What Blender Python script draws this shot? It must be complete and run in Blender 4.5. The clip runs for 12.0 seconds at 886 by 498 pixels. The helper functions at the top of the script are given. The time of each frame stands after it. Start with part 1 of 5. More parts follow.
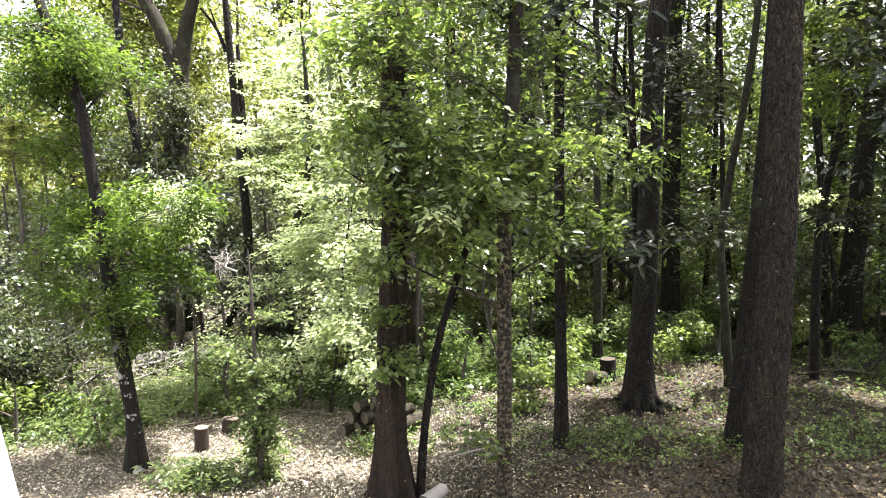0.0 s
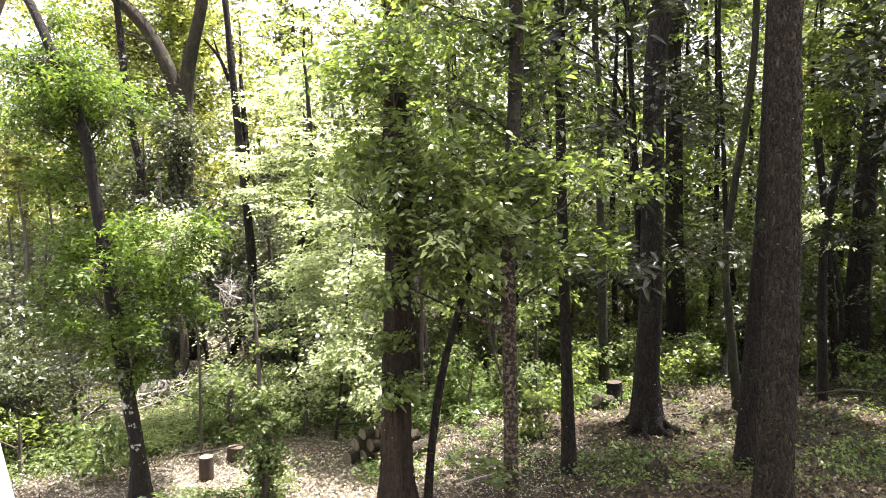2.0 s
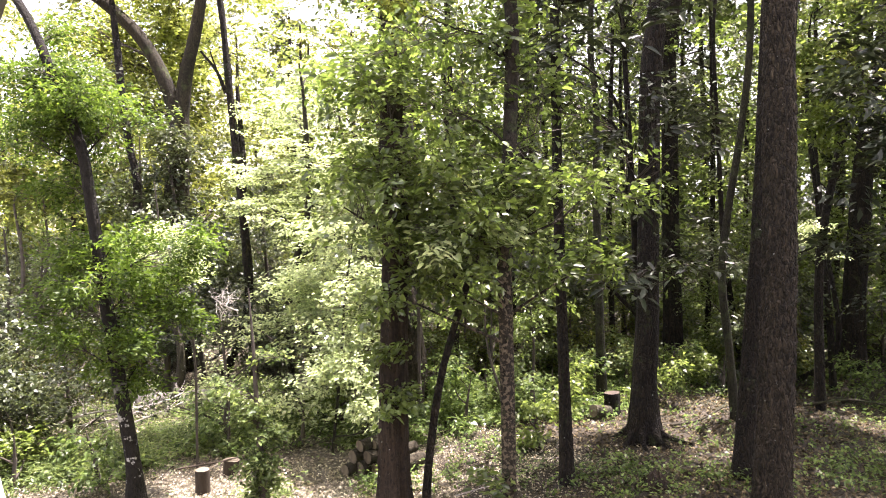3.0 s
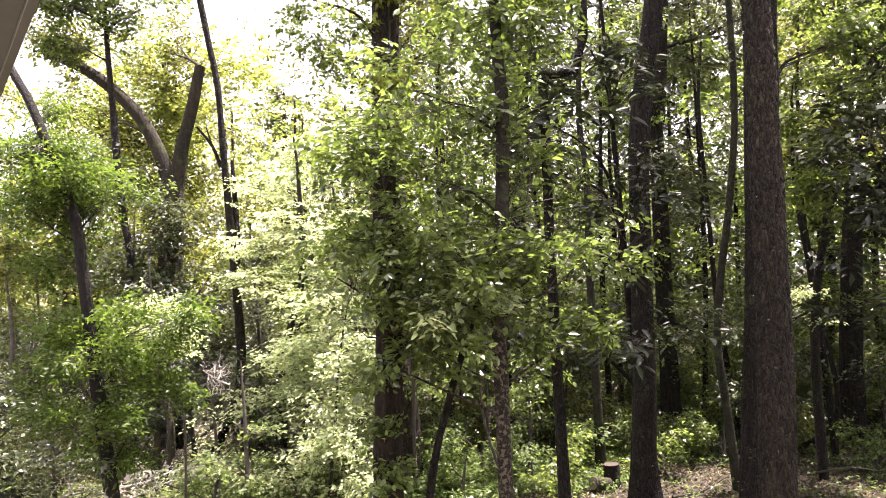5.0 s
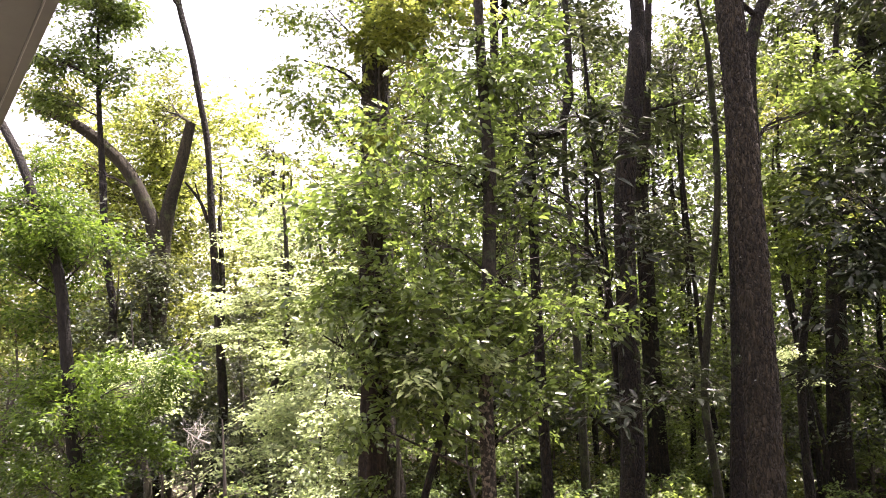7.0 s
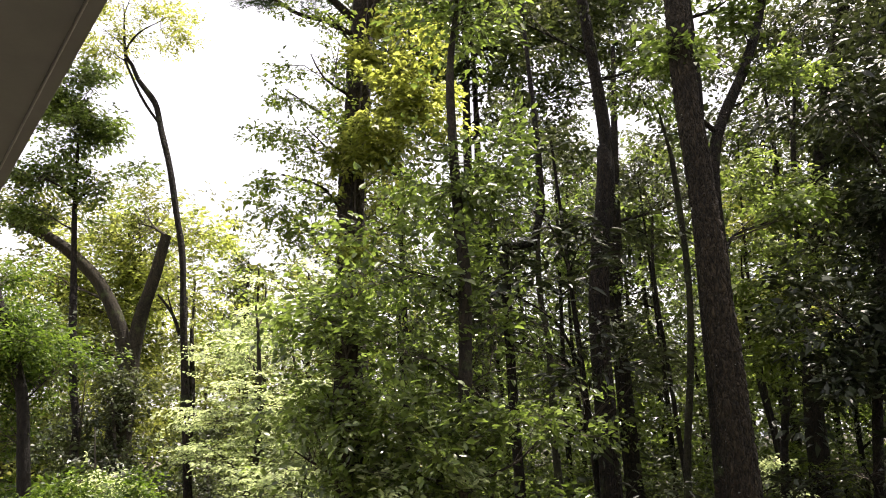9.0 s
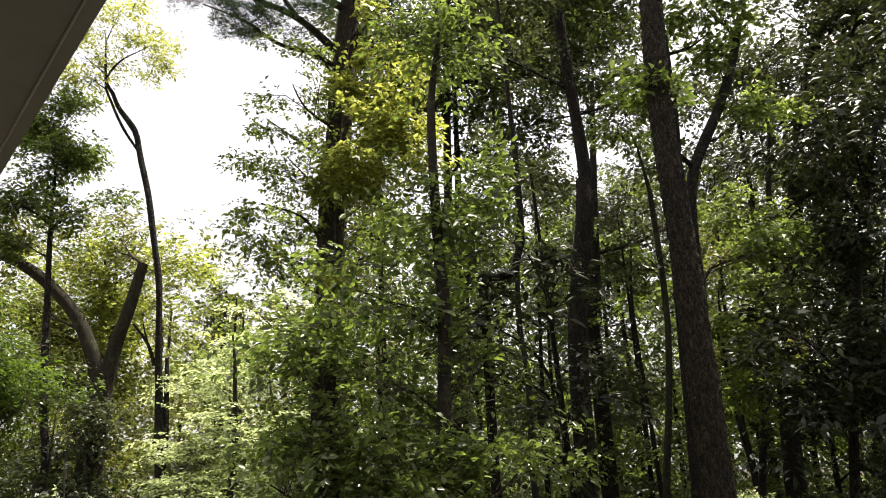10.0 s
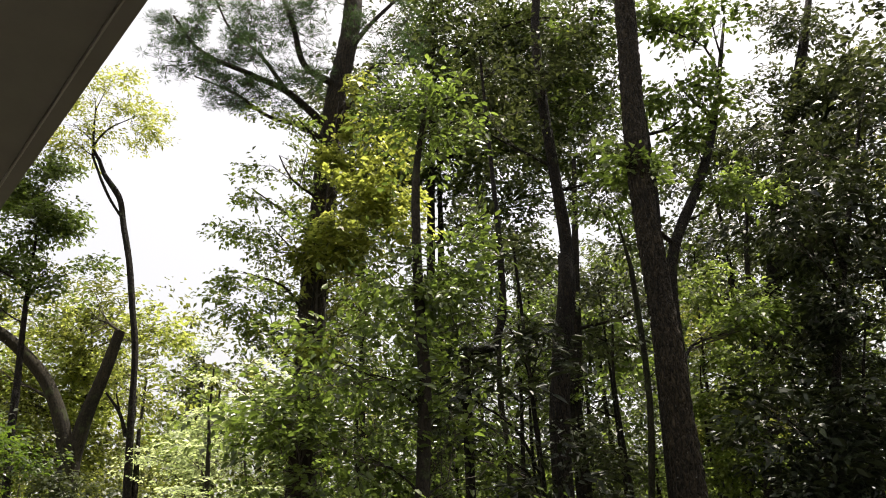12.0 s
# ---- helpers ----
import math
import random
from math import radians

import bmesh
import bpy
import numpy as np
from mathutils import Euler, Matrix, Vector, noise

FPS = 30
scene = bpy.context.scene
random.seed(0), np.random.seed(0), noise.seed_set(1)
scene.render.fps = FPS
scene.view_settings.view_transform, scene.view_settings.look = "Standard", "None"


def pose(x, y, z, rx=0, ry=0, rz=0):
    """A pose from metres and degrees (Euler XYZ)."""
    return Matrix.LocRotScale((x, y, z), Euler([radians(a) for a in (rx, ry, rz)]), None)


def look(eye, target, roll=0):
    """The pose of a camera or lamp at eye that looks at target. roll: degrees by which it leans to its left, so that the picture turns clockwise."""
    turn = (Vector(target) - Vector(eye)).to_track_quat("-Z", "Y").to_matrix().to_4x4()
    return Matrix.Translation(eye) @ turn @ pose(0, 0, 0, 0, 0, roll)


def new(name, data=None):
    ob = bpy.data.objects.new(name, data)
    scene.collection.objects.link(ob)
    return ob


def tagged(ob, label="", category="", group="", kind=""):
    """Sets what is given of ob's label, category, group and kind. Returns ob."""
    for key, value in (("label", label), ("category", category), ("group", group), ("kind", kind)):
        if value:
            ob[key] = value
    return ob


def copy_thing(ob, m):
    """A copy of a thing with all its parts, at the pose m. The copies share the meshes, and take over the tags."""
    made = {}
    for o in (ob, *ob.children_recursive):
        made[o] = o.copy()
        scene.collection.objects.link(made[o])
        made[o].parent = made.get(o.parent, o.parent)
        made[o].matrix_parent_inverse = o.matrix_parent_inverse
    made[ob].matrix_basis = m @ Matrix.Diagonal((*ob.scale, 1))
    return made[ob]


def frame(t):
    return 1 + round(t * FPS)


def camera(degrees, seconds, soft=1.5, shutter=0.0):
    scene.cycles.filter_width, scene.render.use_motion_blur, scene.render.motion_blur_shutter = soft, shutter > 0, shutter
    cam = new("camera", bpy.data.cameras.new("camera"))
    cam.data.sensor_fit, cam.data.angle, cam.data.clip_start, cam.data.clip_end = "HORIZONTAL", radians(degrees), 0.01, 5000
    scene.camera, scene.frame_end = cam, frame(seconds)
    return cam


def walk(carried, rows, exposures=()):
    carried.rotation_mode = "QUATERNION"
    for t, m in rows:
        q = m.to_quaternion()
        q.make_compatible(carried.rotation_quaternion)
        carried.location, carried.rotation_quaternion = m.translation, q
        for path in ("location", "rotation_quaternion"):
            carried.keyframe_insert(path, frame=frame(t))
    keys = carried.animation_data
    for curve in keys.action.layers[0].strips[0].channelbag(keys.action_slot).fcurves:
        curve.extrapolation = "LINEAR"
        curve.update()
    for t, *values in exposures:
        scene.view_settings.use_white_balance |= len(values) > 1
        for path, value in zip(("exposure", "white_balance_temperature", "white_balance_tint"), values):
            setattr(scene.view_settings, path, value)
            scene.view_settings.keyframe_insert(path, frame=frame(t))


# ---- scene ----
EYE = 3.6
cam = camera(60.85, 12.0, soft=1.0)
# seconds, yaw, pitch, roll: the camera turns where it is held, over the porch rail
ROWS = [
    (0, -0.000, -6.000, -0.000),
    (0.5, 0.098, -5.754, 0.062),
    (1, 0.201, -5.453, 0.251),
    (1.5, 0.255, -5.072, 0.487),
    (2, 0.209, -4.114, 0.801),
    (2.5, 0.053, -3.678, 0.874),
    (4.5, -0.392, 0.083, 1.495),
    (5, -0.524, 2.007, 1.676),
    (5.5, -0.688, 3.034, 1.623),
    (6, -0.956, 3.509, 1.590),
    (6.5, -1.235, 4.058, 1.451),
    (7, -1.558, 6.339, 1.245),
    (9, -3.311, 14.659, 1.996),
    (9.5, -4.357, 15.613, 1.949),
    (10, -4.909, 16.942, 1.969),
    (10.5, -5.458, 18.612, 1.791),
    (11, -5.915, 20.196, 1.630),
    (11.5, -6.280, 21.251, 1.602),
    (12, -6.509, 22.381, 1.432),
]
EXPOSURES = [(0.0, 2.7, 6000, 18), (2.5, 2.72, 6300, 25), (5.0, 2.59, 6420, 31), (7.0, 2.5, 6450, 30), (9.0, 1.48, 6650, 18), (12.0, 0.89, 6780, 12)]
walk(cam, [(t, pose(0, 0, EYE, 90 + pitch, roll, yaw)) for t, yaw, pitch, roll in ROWS], EXPOSURES)

# ---------------------------------------------------------------- light
SUN_AZ, SUN_EL = 50.0, 77.0  # degrees, clockwise from +y; above the horizon
world = bpy.data.worlds.new("sky")
scene.world = world
world.use_nodes = True
wn, wl = world.node_tree.nodes, world.node_tree.links
sky = wn.new("ShaderNodeTexSky")
sky.sky_type, sky.sun_disc = "NISHITA", False
sky.sun_elevation, sky.sun_rotation = radians(SUN_EL), radians(SUN_AZ)
sky.air_density, sky.dust_density, sky.ozone_density = 1.0, 10.0, 1.0
wn["Background"].inputs["Strength"].default_value = 0.085
haze = wn.new("ShaderNodeMix")  # thin high haze whitens the whole sky evenly
haze.data_type = "RGBA"
haze.inputs[0].default_value = 0.32
haze.inputs[7].default_value = (14.0, 14.0, 13.8, 1)
wl.new(sky.outputs["Color"], haze.inputs[6])
wl.new(haze.outputs[2], wn["Background"].inputs["Color"])
sun = new("sun", bpy.data.lights.new("sun", "SUN"))
sun.data.energy, sun.data.angle, sun.data.color = 5.0, radians(0.5), (1.0, 0.95, 0.86)
sun_from = Vector((math.sin(radians(SUN_AZ)) * math.cos(radians(SUN_EL)), math.cos(radians(SUN_AZ)) * math.cos(radians(SUN_EL)), math.sin(radians(SUN_EL))))
sun.matrix_world = look(sun_from * 60, (0, 0, 0))


# ---------------------------------------------------------------- materials
def shader(name):
    m = bpy.data.materials.new(name)
    m.use_nodes = True
    n, l = m.node_tree.nodes, m.node_tree.links
    return m, n, l, n["Principled BSDF"]


def ramp(n, l, fac, stops):
    r = n.new("ShaderNodeValToRGB")
    while len(r.color_ramp.elements) < len(stops):
        r.color_ramp.elements.new(0.5)
    for e, (pos, col) in zip(r.color_ramp.elements, stops):
        e.position, e.color = pos, (*col, 1)
    l.new(fac, r.inputs["Fac"])
    return r.outputs["Color"]


def noise_tex(n, l, scale, detail=4.0, rough=0.6, stretch=None):
    co = n.new("ShaderNodeTexCoord").outputs["Object"]
    if stretch:
        mp = n.new("ShaderNodeMapping")
        mp.inputs["Scale"].default_value = stretch
        l.new(co, mp.inputs["Vector"])
        co = mp.outputs["Vector"]
    t = n.new("ShaderNodeTexNoise")
    t.inputs["Scale"].default_value, t.inputs["Detail"].default_value, t.inputs["Roughness"].default_value = scale, detail, rough
    l.new(co, t.inputs["Vector"])
    return t.outputs["Fac"]


def mixed(n, l, fac, a, b):
    mx = n.new("ShaderNodeMix")
    mx.data_type = "RGBA"
    for sock, v in ((mx.inputs[0], fac), (mx.inputs[6], a), (mx.inputs[7], b)):
        if isinstance(v, (int, float)):
            sock.default_value = v
        elif isinstance(v, tuple):
            sock.default_value = (*v, 1)
        else:
            l.new(v, sock)
    return mx.outputs[2]


def bump(n, l, bsdf, height, strength=0.5, distance=0.02):
    b = n.new("ShaderNodeBump")
    b.inputs["Strength"].default_value, b.inputs["Distance"].default_value = strength, distance
    l.new(height, b.inputs["Height"])
    l.new(b.outputs["Normal"], bsdf.inputs["Normal"])


def bark_material(name, dark, light, stretch=(9, 9, 2.2), lichen=0.0, lichen_col=(0.3, 0.31, 0.27), moss=0.0, plate=0.0, lichen_top=0.0, lichen_scale=15.0, scaly=0.35):
    m, n, l, b = shader(name)
    f = noise_tex(n, l, 2.2, 8, 0.7, stretch)
    col = ramp(n, l, f, [(0.32, dark), (0.62, light)])
    big = noise_tex(n, l, 1.3, 3, 0.5)
    col = mixed(n, l, ramp(n, l, big, [(0.35, (0, 0, 0)), (0.7, (0.6, 0.6, 0.6))]), col, tuple(c * 0.55 for c in dark))
    if plate:
        vo = n.new("ShaderNodeTexVoronoi")
        vo.feature = "DISTANCE_TO_EDGE"
        vo.inputs["Scale"].default_value = plate
        mp = n.new("ShaderNodeMapping")
        mp.inputs["Scale"].default_value = (1, 1, 0.22)
        wob = n.new("ShaderNodeVectorMath")
        co = n.new("ShaderNodeTexCoord").outputs["Object"]
        wn2 = n.new("ShaderNodeTexNoise")
        wn2.inputs["Scale"].default_value = 9.0
        l.new(co, wn2.inputs["Vector"])
        wob.operation = "MULTIPLY_ADD"
        l.new(wn2.outputs["Color"], wob.inputs[0])
        wob.inputs[1].default_value = (0.09, 0.09, 0.09)
        l.new(co, wob.inputs[2])
        l.new(wob.outputs[0], mp.inputs["Vector"])
        l.new(mp.outputs["Vector"], vo.inputs["Vector"])
        crack = ramp(n, l, vo.outputs["Distance"], [(0.0, (0.7, 0.7, 0.7)), (0.05, (0.3, 0.3, 0.3)), (0.1, (0, 0, 0))])
        cell = n.new("ShaderNodeTexVoronoi")
        cell.inputs["Scale"].default_value = plate
        l.new(mp.outputs["Vector"], cell.inputs["Vector"])
        tone = ramp(n, l, cell.outputs["Color"], [(0.2, (0.6, 0.58, 0.56)), (0.8, (1.4, 1.34, 1.28))])
        shade = n.new("ShaderNodeMix")
        shade.data_type, shade.blend_type = "RGBA", "MULTIPLY"
        shade.inputs[0].default_value = 1.0
        l.new(col, shade.inputs[6])
        l.new(tone, shade.inputs[7])
        col = mixed(n, l, crack, shade.outputs[2], tuple(c * 0.3 for c in dark))
    flake = noise_tex(n, l, 42.0, 3, 0.6, (1, 1, 0.5))
    col = mixed(n, l, ramp(n, l, flake, [(0.54, (0, 0, 0)), (0.66, (scaly, scaly, scaly))]), col, tuple(min(1.0, c * 1.5) for c in light))
    col = mixed(n, l, ramp(n, l, flake, [(0.34, (0.8, 0.8, 0.8)), (0.44, (0, 0, 0))]), col, tuple(c * 0.5 for c in dark))
    if moss:
        g = noise_tex(n, l, 2.7, 5, 0.7)
        col = mixed(n, l, ramp(n, l, g, [(0.62 - 0.2 * moss, (0, 0, 0)), (0.72, (0.7, 0.7, 0.7))]), col, (0.06, 0.085, 0.025))
    if lichen:
        p = noise_tex(n, l, lichen_scale, 4, 0.6)
        spots_fac = ramp(n, l, p, [(0.72 - 0.22 * lichen, (0, 0, 0)), (0.76 - 0.22 * lichen, (0.9, 0.9, 0.9))])
        if lichen_top:
            sep = n.new("ShaderNodeSeparateXYZ")
            l.new(n.new("ShaderNodeTexCoord").outputs["Object"], sep.inputs[0])
            up = n.new("ShaderNodeMapRange")
            up.inputs["From Min"].default_value, up.inputs["From Max"].default_value = lichen_top, lichen_top - 0.4
            l.new(sep.outputs["Z"], up.inputs["Value"])
            spots_fac = mixed(n, l, up.outputs["Result"], (0, 0, 0), spots_fac)
        col = mixed(n, l, spots_fac, col, lichen_col)
    l.new(col, b.inputs["Base Color"])
    b.inputs["Roughness"].default_value = 0.92
    b.inputs["Specular IOR Level"].default_value = 0.3
    relief = n.new("ShaderNodeMath")
    relief.operation = "MULTIPLY_ADD"
    l.new(f, relief.inputs[0])
    relief.inputs[1].default_value = 0.7
    if plate:
        raised = n.new("ShaderNodeMapRange")
        raised.inputs["From Max"].default_value = 0.22
        l.new(vo.outputs["Distance"], raised.inputs["Value"])
        l.new(raised.outputs["Result"], relief.inputs[2])
    else:
        l.new(flake, relief.inputs[2])
    bump(n, l, b, relief.outputs[0], 1.0, 0.03)
    return m


def leaf_material(name, dark, light, glow=0.45, rough=0.42, yellow=None, through_tint=(2.4, 2.2, 1.6), gloss=0.24):
    """A thin leaf: light passes through it, its upper side has a waxy gloss; each leaf has its own tone."""
    m, n, l, b = shader(name)
    rnd = n.new("ShaderNodeNewGeometry").outputs["Random Per Island"]
    stops = [(0.0, tuple(c * 0.6 for c in dark)), (0.75, tuple(c * 1.15 for c in light))]
    if yellow:
        stops += [(0.93, tuple(c * 1.15 for c in light)), (1.0, yellow)]
    col = ramp(n, l, rnd, stops)
    patch = noise_tex(n, l, 0.9, 3, 0.5)
    col = mixed(n, l, ramp(n, l, patch, [(0.35, (0, 0, 0)), (0.7, (0.5, 0.5, 0.5))]), col, tuple(c * 0.6 for c in dark))
    l.new(col, b.inputs["Base Color"])
    b.inputs["Roughness"].default_value = rough
    b.inputs["Specular IOR Level"].default_value = gloss
    tr = n.new("ShaderNodeBsdfTranslucent")
    hue = n.new("ShaderNodeMix")
    hue.data_type, hue.blend_type = "RGBA", "MULTIPLY"
    hue.inputs[0].default_value = 1.0
    l.new(col, hue.inputs[6])
    hue.inputs[7].default_value = (*through_tint, 1)
    l.new(hue.outputs[2], tr.inputs["Color"])
    mx = n.new("ShaderNodeMixShader")
    mx.inputs[0].default_value = glow
    l.new(b.outputs[0], mx.inputs[1])
    l.new(tr.outputs[0], mx.inputs[2])
    l.new(mx.outputs[0], n["Material Output"].inputs["Surface"])
    return m


def plain_material(name, a, c, scale=6.0, rough=0.6, stretch=None, strength=0.2):
    m, n, l, b = shader(name)
    f = noise_tex(n, l, scale, 6, 0.65, stretch)
    l.new(ramp(n, l, f, [(0.3, a), (0.7, c)]), b.inputs["Base Color"])
    b.inputs["Roughness"].default_value = rough
    bump(n, l, b, f, strength, 0.01)
    return m


M_PINE = bark_material("pine_bark", (0.0125, 0.0096, 0.0054), (0.057, 0.0455, 0.027), (14, 14, 4), lichen=0.1, lichen_scale=22.0, plate=32.0, scaly=0.4)
M_RED = bark_material("furrowed_bark", (0.01, 0.0066, 0.0037), (0.042, 0.0285, 0.0164), (11, 11, 0.8), lichen=0.16, plate=0.0, scaly=0.25)
M_OAK = bark_material("oak_bark", (0.0066, 0.005, 0.003), (0.027, 0.0202, 0.0122), (10, 10, 1.8), lichen=0.12, moss=0.25, plate=30.0)
M_SMOOTH = bark_material("smooth_bark", (0.01, 0.009, 0.0044), (0.031, 0.028, 0.0142), (5, 5, 2), lichen=0.1, moss=0.5)
M_LICHEN = bark_material("lichen_bark", (0.0095, 0.0076, 0.0046), (0.034, 0.027, 0.0165), (6, 6, 3), lichen=0.95, lichen_scale=24.0, lichen_col=(0.115, 0.092, 0.06), moss=0.25, lichen_top=3.4)
M_PATCHED = bark_material("patched_bark", (0.0052, 0.0042, 0.0026), (0.019, 0.0155, 0.01), (8, 8, 2), lichen=0.6, lichen_scale=5.0, lichen_col=(0.4, 0.4, 0.36), lichen_top=1.7)
M_GREY = bark_material("grey_bark", (0.018, 0.0155, 0.009), (0.058, 0.05, 0.03), (7, 7, 2), lichen=0.15, moss=0.4)
M_LIMB = bark_material("weathered_bark", (0.012, 0.0096, 0.0052), (0.044, 0.036, 0.021), (8, 8, 1.6), lichen=0.12, moss=0.3)
M_TWIG = plain_material("twig_bark", (0.03, 0.024, 0.018), (0.08, 0.065, 0.05), 9, 0.9)
M_DEAD = plain_material("dead_wood", (0.22, 0.19, 0.16), (0.42, 0.39, 0.35), 12, 0.85, (6, 6, 2))
M_STUMP = plain_material("stump_bark", (0.02, 0.013, 0.008), (0.06, 0.042, 0.026), 16, 0.9, (3, 3, 0.7), 0.8)
M_CUT = plain_material("cut_wood", (0.055, 0.042, 0.026), (0.17, 0.135, 0.09), 14, 0.8)
M_LEAF_MID = leaf_material("oak_leaf", (0.053, 0.079, 0.018), (0.116, 0.153, 0.038), 0.42, 0.3, (0.21, 0.26, 0.1), (2.2, 2.35, 1.5), 0.55)
# very pale leaf: strong sunlight on the foliage is put into its colour
M_LEAF_SUNLIT = leaf_material("sunlit_leaf", (0.17, 0.22, 0.11), (0.33, 0.38, 0.22), 0.6, 0.3, (0.37, 0.4, 0.29), (2.3, 2.25, 1.75), 0.35)
M_LEAF_FINE = leaf_material("fine_leaf", (0.034, 0.064, 0.012), (0.08, 0.122, 0.024), 0.45, 0.45, (0.15, 0.18, 0.05), (2.2, 2.25, 1.15))
M_FERN = leaf_material("fern_leaf", (0.045, 0.075, 0.022), (0.12, 0.165, 0.06), 0.42, 0.36, (0.24, 0.28, 0.13))
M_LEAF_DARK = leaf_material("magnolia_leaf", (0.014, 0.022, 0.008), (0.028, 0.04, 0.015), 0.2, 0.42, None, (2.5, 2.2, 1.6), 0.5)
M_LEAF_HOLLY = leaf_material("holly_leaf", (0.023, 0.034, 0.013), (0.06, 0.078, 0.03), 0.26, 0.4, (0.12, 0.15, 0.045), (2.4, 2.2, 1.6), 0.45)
M_LEAF_FAR = leaf_material("far_leaf", (0.052, 0.068, 0.014), (0.112, 0.132, 0.032), 0.45, 0.45, (0.19, 0.21, 0.075))
M_LEAF_OLIVE = leaf_material("canopy_leaf", (0.03, 0.042, 0.012), (0.07, 0.087, 0.024), 0.38, 0.38, (0.15, 0.165, 0.042), (2.1, 2.3, 1.5), 0.4)
M_LEAF_GREEN = leaf_material("sweetgum_leaf", (0.066, 0.096, 0.021), (0.14, 0.176, 0.046), 0.5, 0.33, (0.22, 0.25, 0.09), (2.2, 2.3, 1.6), 0.4)
# yellow vine leaf, its colour raised to carry sunlight that hardly reaches it
M_LEAF_YELLOW = leaf_material("vine_leaf", (0.118, 0.144, 0.03), (0.235, 0.255, 0.07), 0.54, 0.32, (0.3, 0.3, 0.12), (2.3, 2.3, 1.5))
# elm leaf paled in colour to look sunlit
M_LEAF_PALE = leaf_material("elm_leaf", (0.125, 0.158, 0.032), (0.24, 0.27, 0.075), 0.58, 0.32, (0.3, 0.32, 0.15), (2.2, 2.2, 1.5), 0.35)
M_NEEDLE = leaf_material("pine_needle", (0.02, 0.05, 0.015), (0.05, 0.09, 0.03), 0.25, 0.5)
M_GROUNDLEAF = leaf_material("ground_cover_leaf", (0.036, 0.068, 0.017), (0.122, 0.178, 0.053), 0.42, 0.34)
# paler litter: the clearing's sunlight is put into the colour
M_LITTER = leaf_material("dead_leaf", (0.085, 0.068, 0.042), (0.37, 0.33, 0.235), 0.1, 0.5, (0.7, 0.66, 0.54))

# darker litter: the tall trees' shade is put into the colour
M_LITTER_SHADE = leaf_material("shade_tone_leaf", (0.015, 0.0108, 0.005), (0.1, 0.078, 0.037), 0.1, 0.55, (0.25, 0.2, 0.11))


def ground_material():
    m, n, l, b = shader("leaf_litter_ground")
    fine = noise_tex(n, l, 48.0, 6, 0.75)
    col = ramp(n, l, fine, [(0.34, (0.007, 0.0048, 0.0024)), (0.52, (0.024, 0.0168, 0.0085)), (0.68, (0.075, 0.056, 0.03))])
    sunlit_tone = ramp(n, l, fine, [(0.34, (0.026, 0.021, 0.013)), (0.52, (0.095, 0.079, 0.052)), (0.68, (0.27, 0.24, 0.18))])
    edge = n.new("ShaderNodeMath")  # sunlight of the clearing and shade of the tall trees painted in, with a ragged border
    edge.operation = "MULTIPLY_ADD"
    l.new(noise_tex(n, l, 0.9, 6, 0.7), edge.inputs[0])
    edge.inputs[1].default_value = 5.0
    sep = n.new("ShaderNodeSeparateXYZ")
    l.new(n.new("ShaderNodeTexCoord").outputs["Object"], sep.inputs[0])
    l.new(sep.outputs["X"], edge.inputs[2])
    shade_zone = n.new("ShaderNodeMapRange")
    shade_zone.inputs["From Min"].default_value, shade_zone.inputs["From Max"].default_value = 1.5, 3.1
    l.new(edge.outputs[0], shade_zone.inputs["Value"])
    col = mixed(n, l, shade_zone.outputs["Result"], sunlit_tone, col)
    green = noise_tex(n, l, 0.55, 5, 0.65)
    col = mixed(n, l, ramp(n, l, green, [(0.52, (0, 0, 0)), (0.7, (0.5, 0.5, 0.5))]), col, ramp(n, l, noise_tex(n, l, 30.0, 4, 0.7), [(0.4, (0.012, 0.02, 0.006)), (0.62, (0.07, 0.1, 0.03))]))
    l.new(col, b.inputs["Base Color"])
    b.inputs["Roughness"].default_value = 0.95
    bump(n, l, b, fine, 0.8, 0.04)
    return m


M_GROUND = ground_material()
M_WHITE = plain_material("white_paint", (0.74, 0.74, 0.72), (0.82, 0.82, 0.8), 9, 0.45, None, 0.08)
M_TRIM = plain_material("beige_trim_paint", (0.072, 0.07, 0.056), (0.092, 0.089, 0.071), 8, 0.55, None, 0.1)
# lighter than the trim, to paint the highlight streak at the eave's edge
M_EDGE_STREAK = plain_material("edge_streak_paint", (0.17, 0.165, 0.14), (0.22, 0.215, 0.185), 8, 0.4, None, 0.1)
M_DECK = plain_material("deck_wood", (0.16, 0.12, 0.085), (0.3, 0.235, 0.17), 5, 0.75, (2, 14, 14), 0.3)
M_SIDING = plain_material("siding_paint", (0.5, 0.48, 0.42), (0.6, 0.57, 0.5), 4, 0.6, None, 0.1)
M_ROOF = plain_material("roof_shingle", (0.05, 0.048, 0.045), (0.13, 0.125, 0.12), 12, 0.9)


# ---------------------------------------------------------------- mesh helpers
def rng_of(seed):
    return np.random.default_rng(seed)


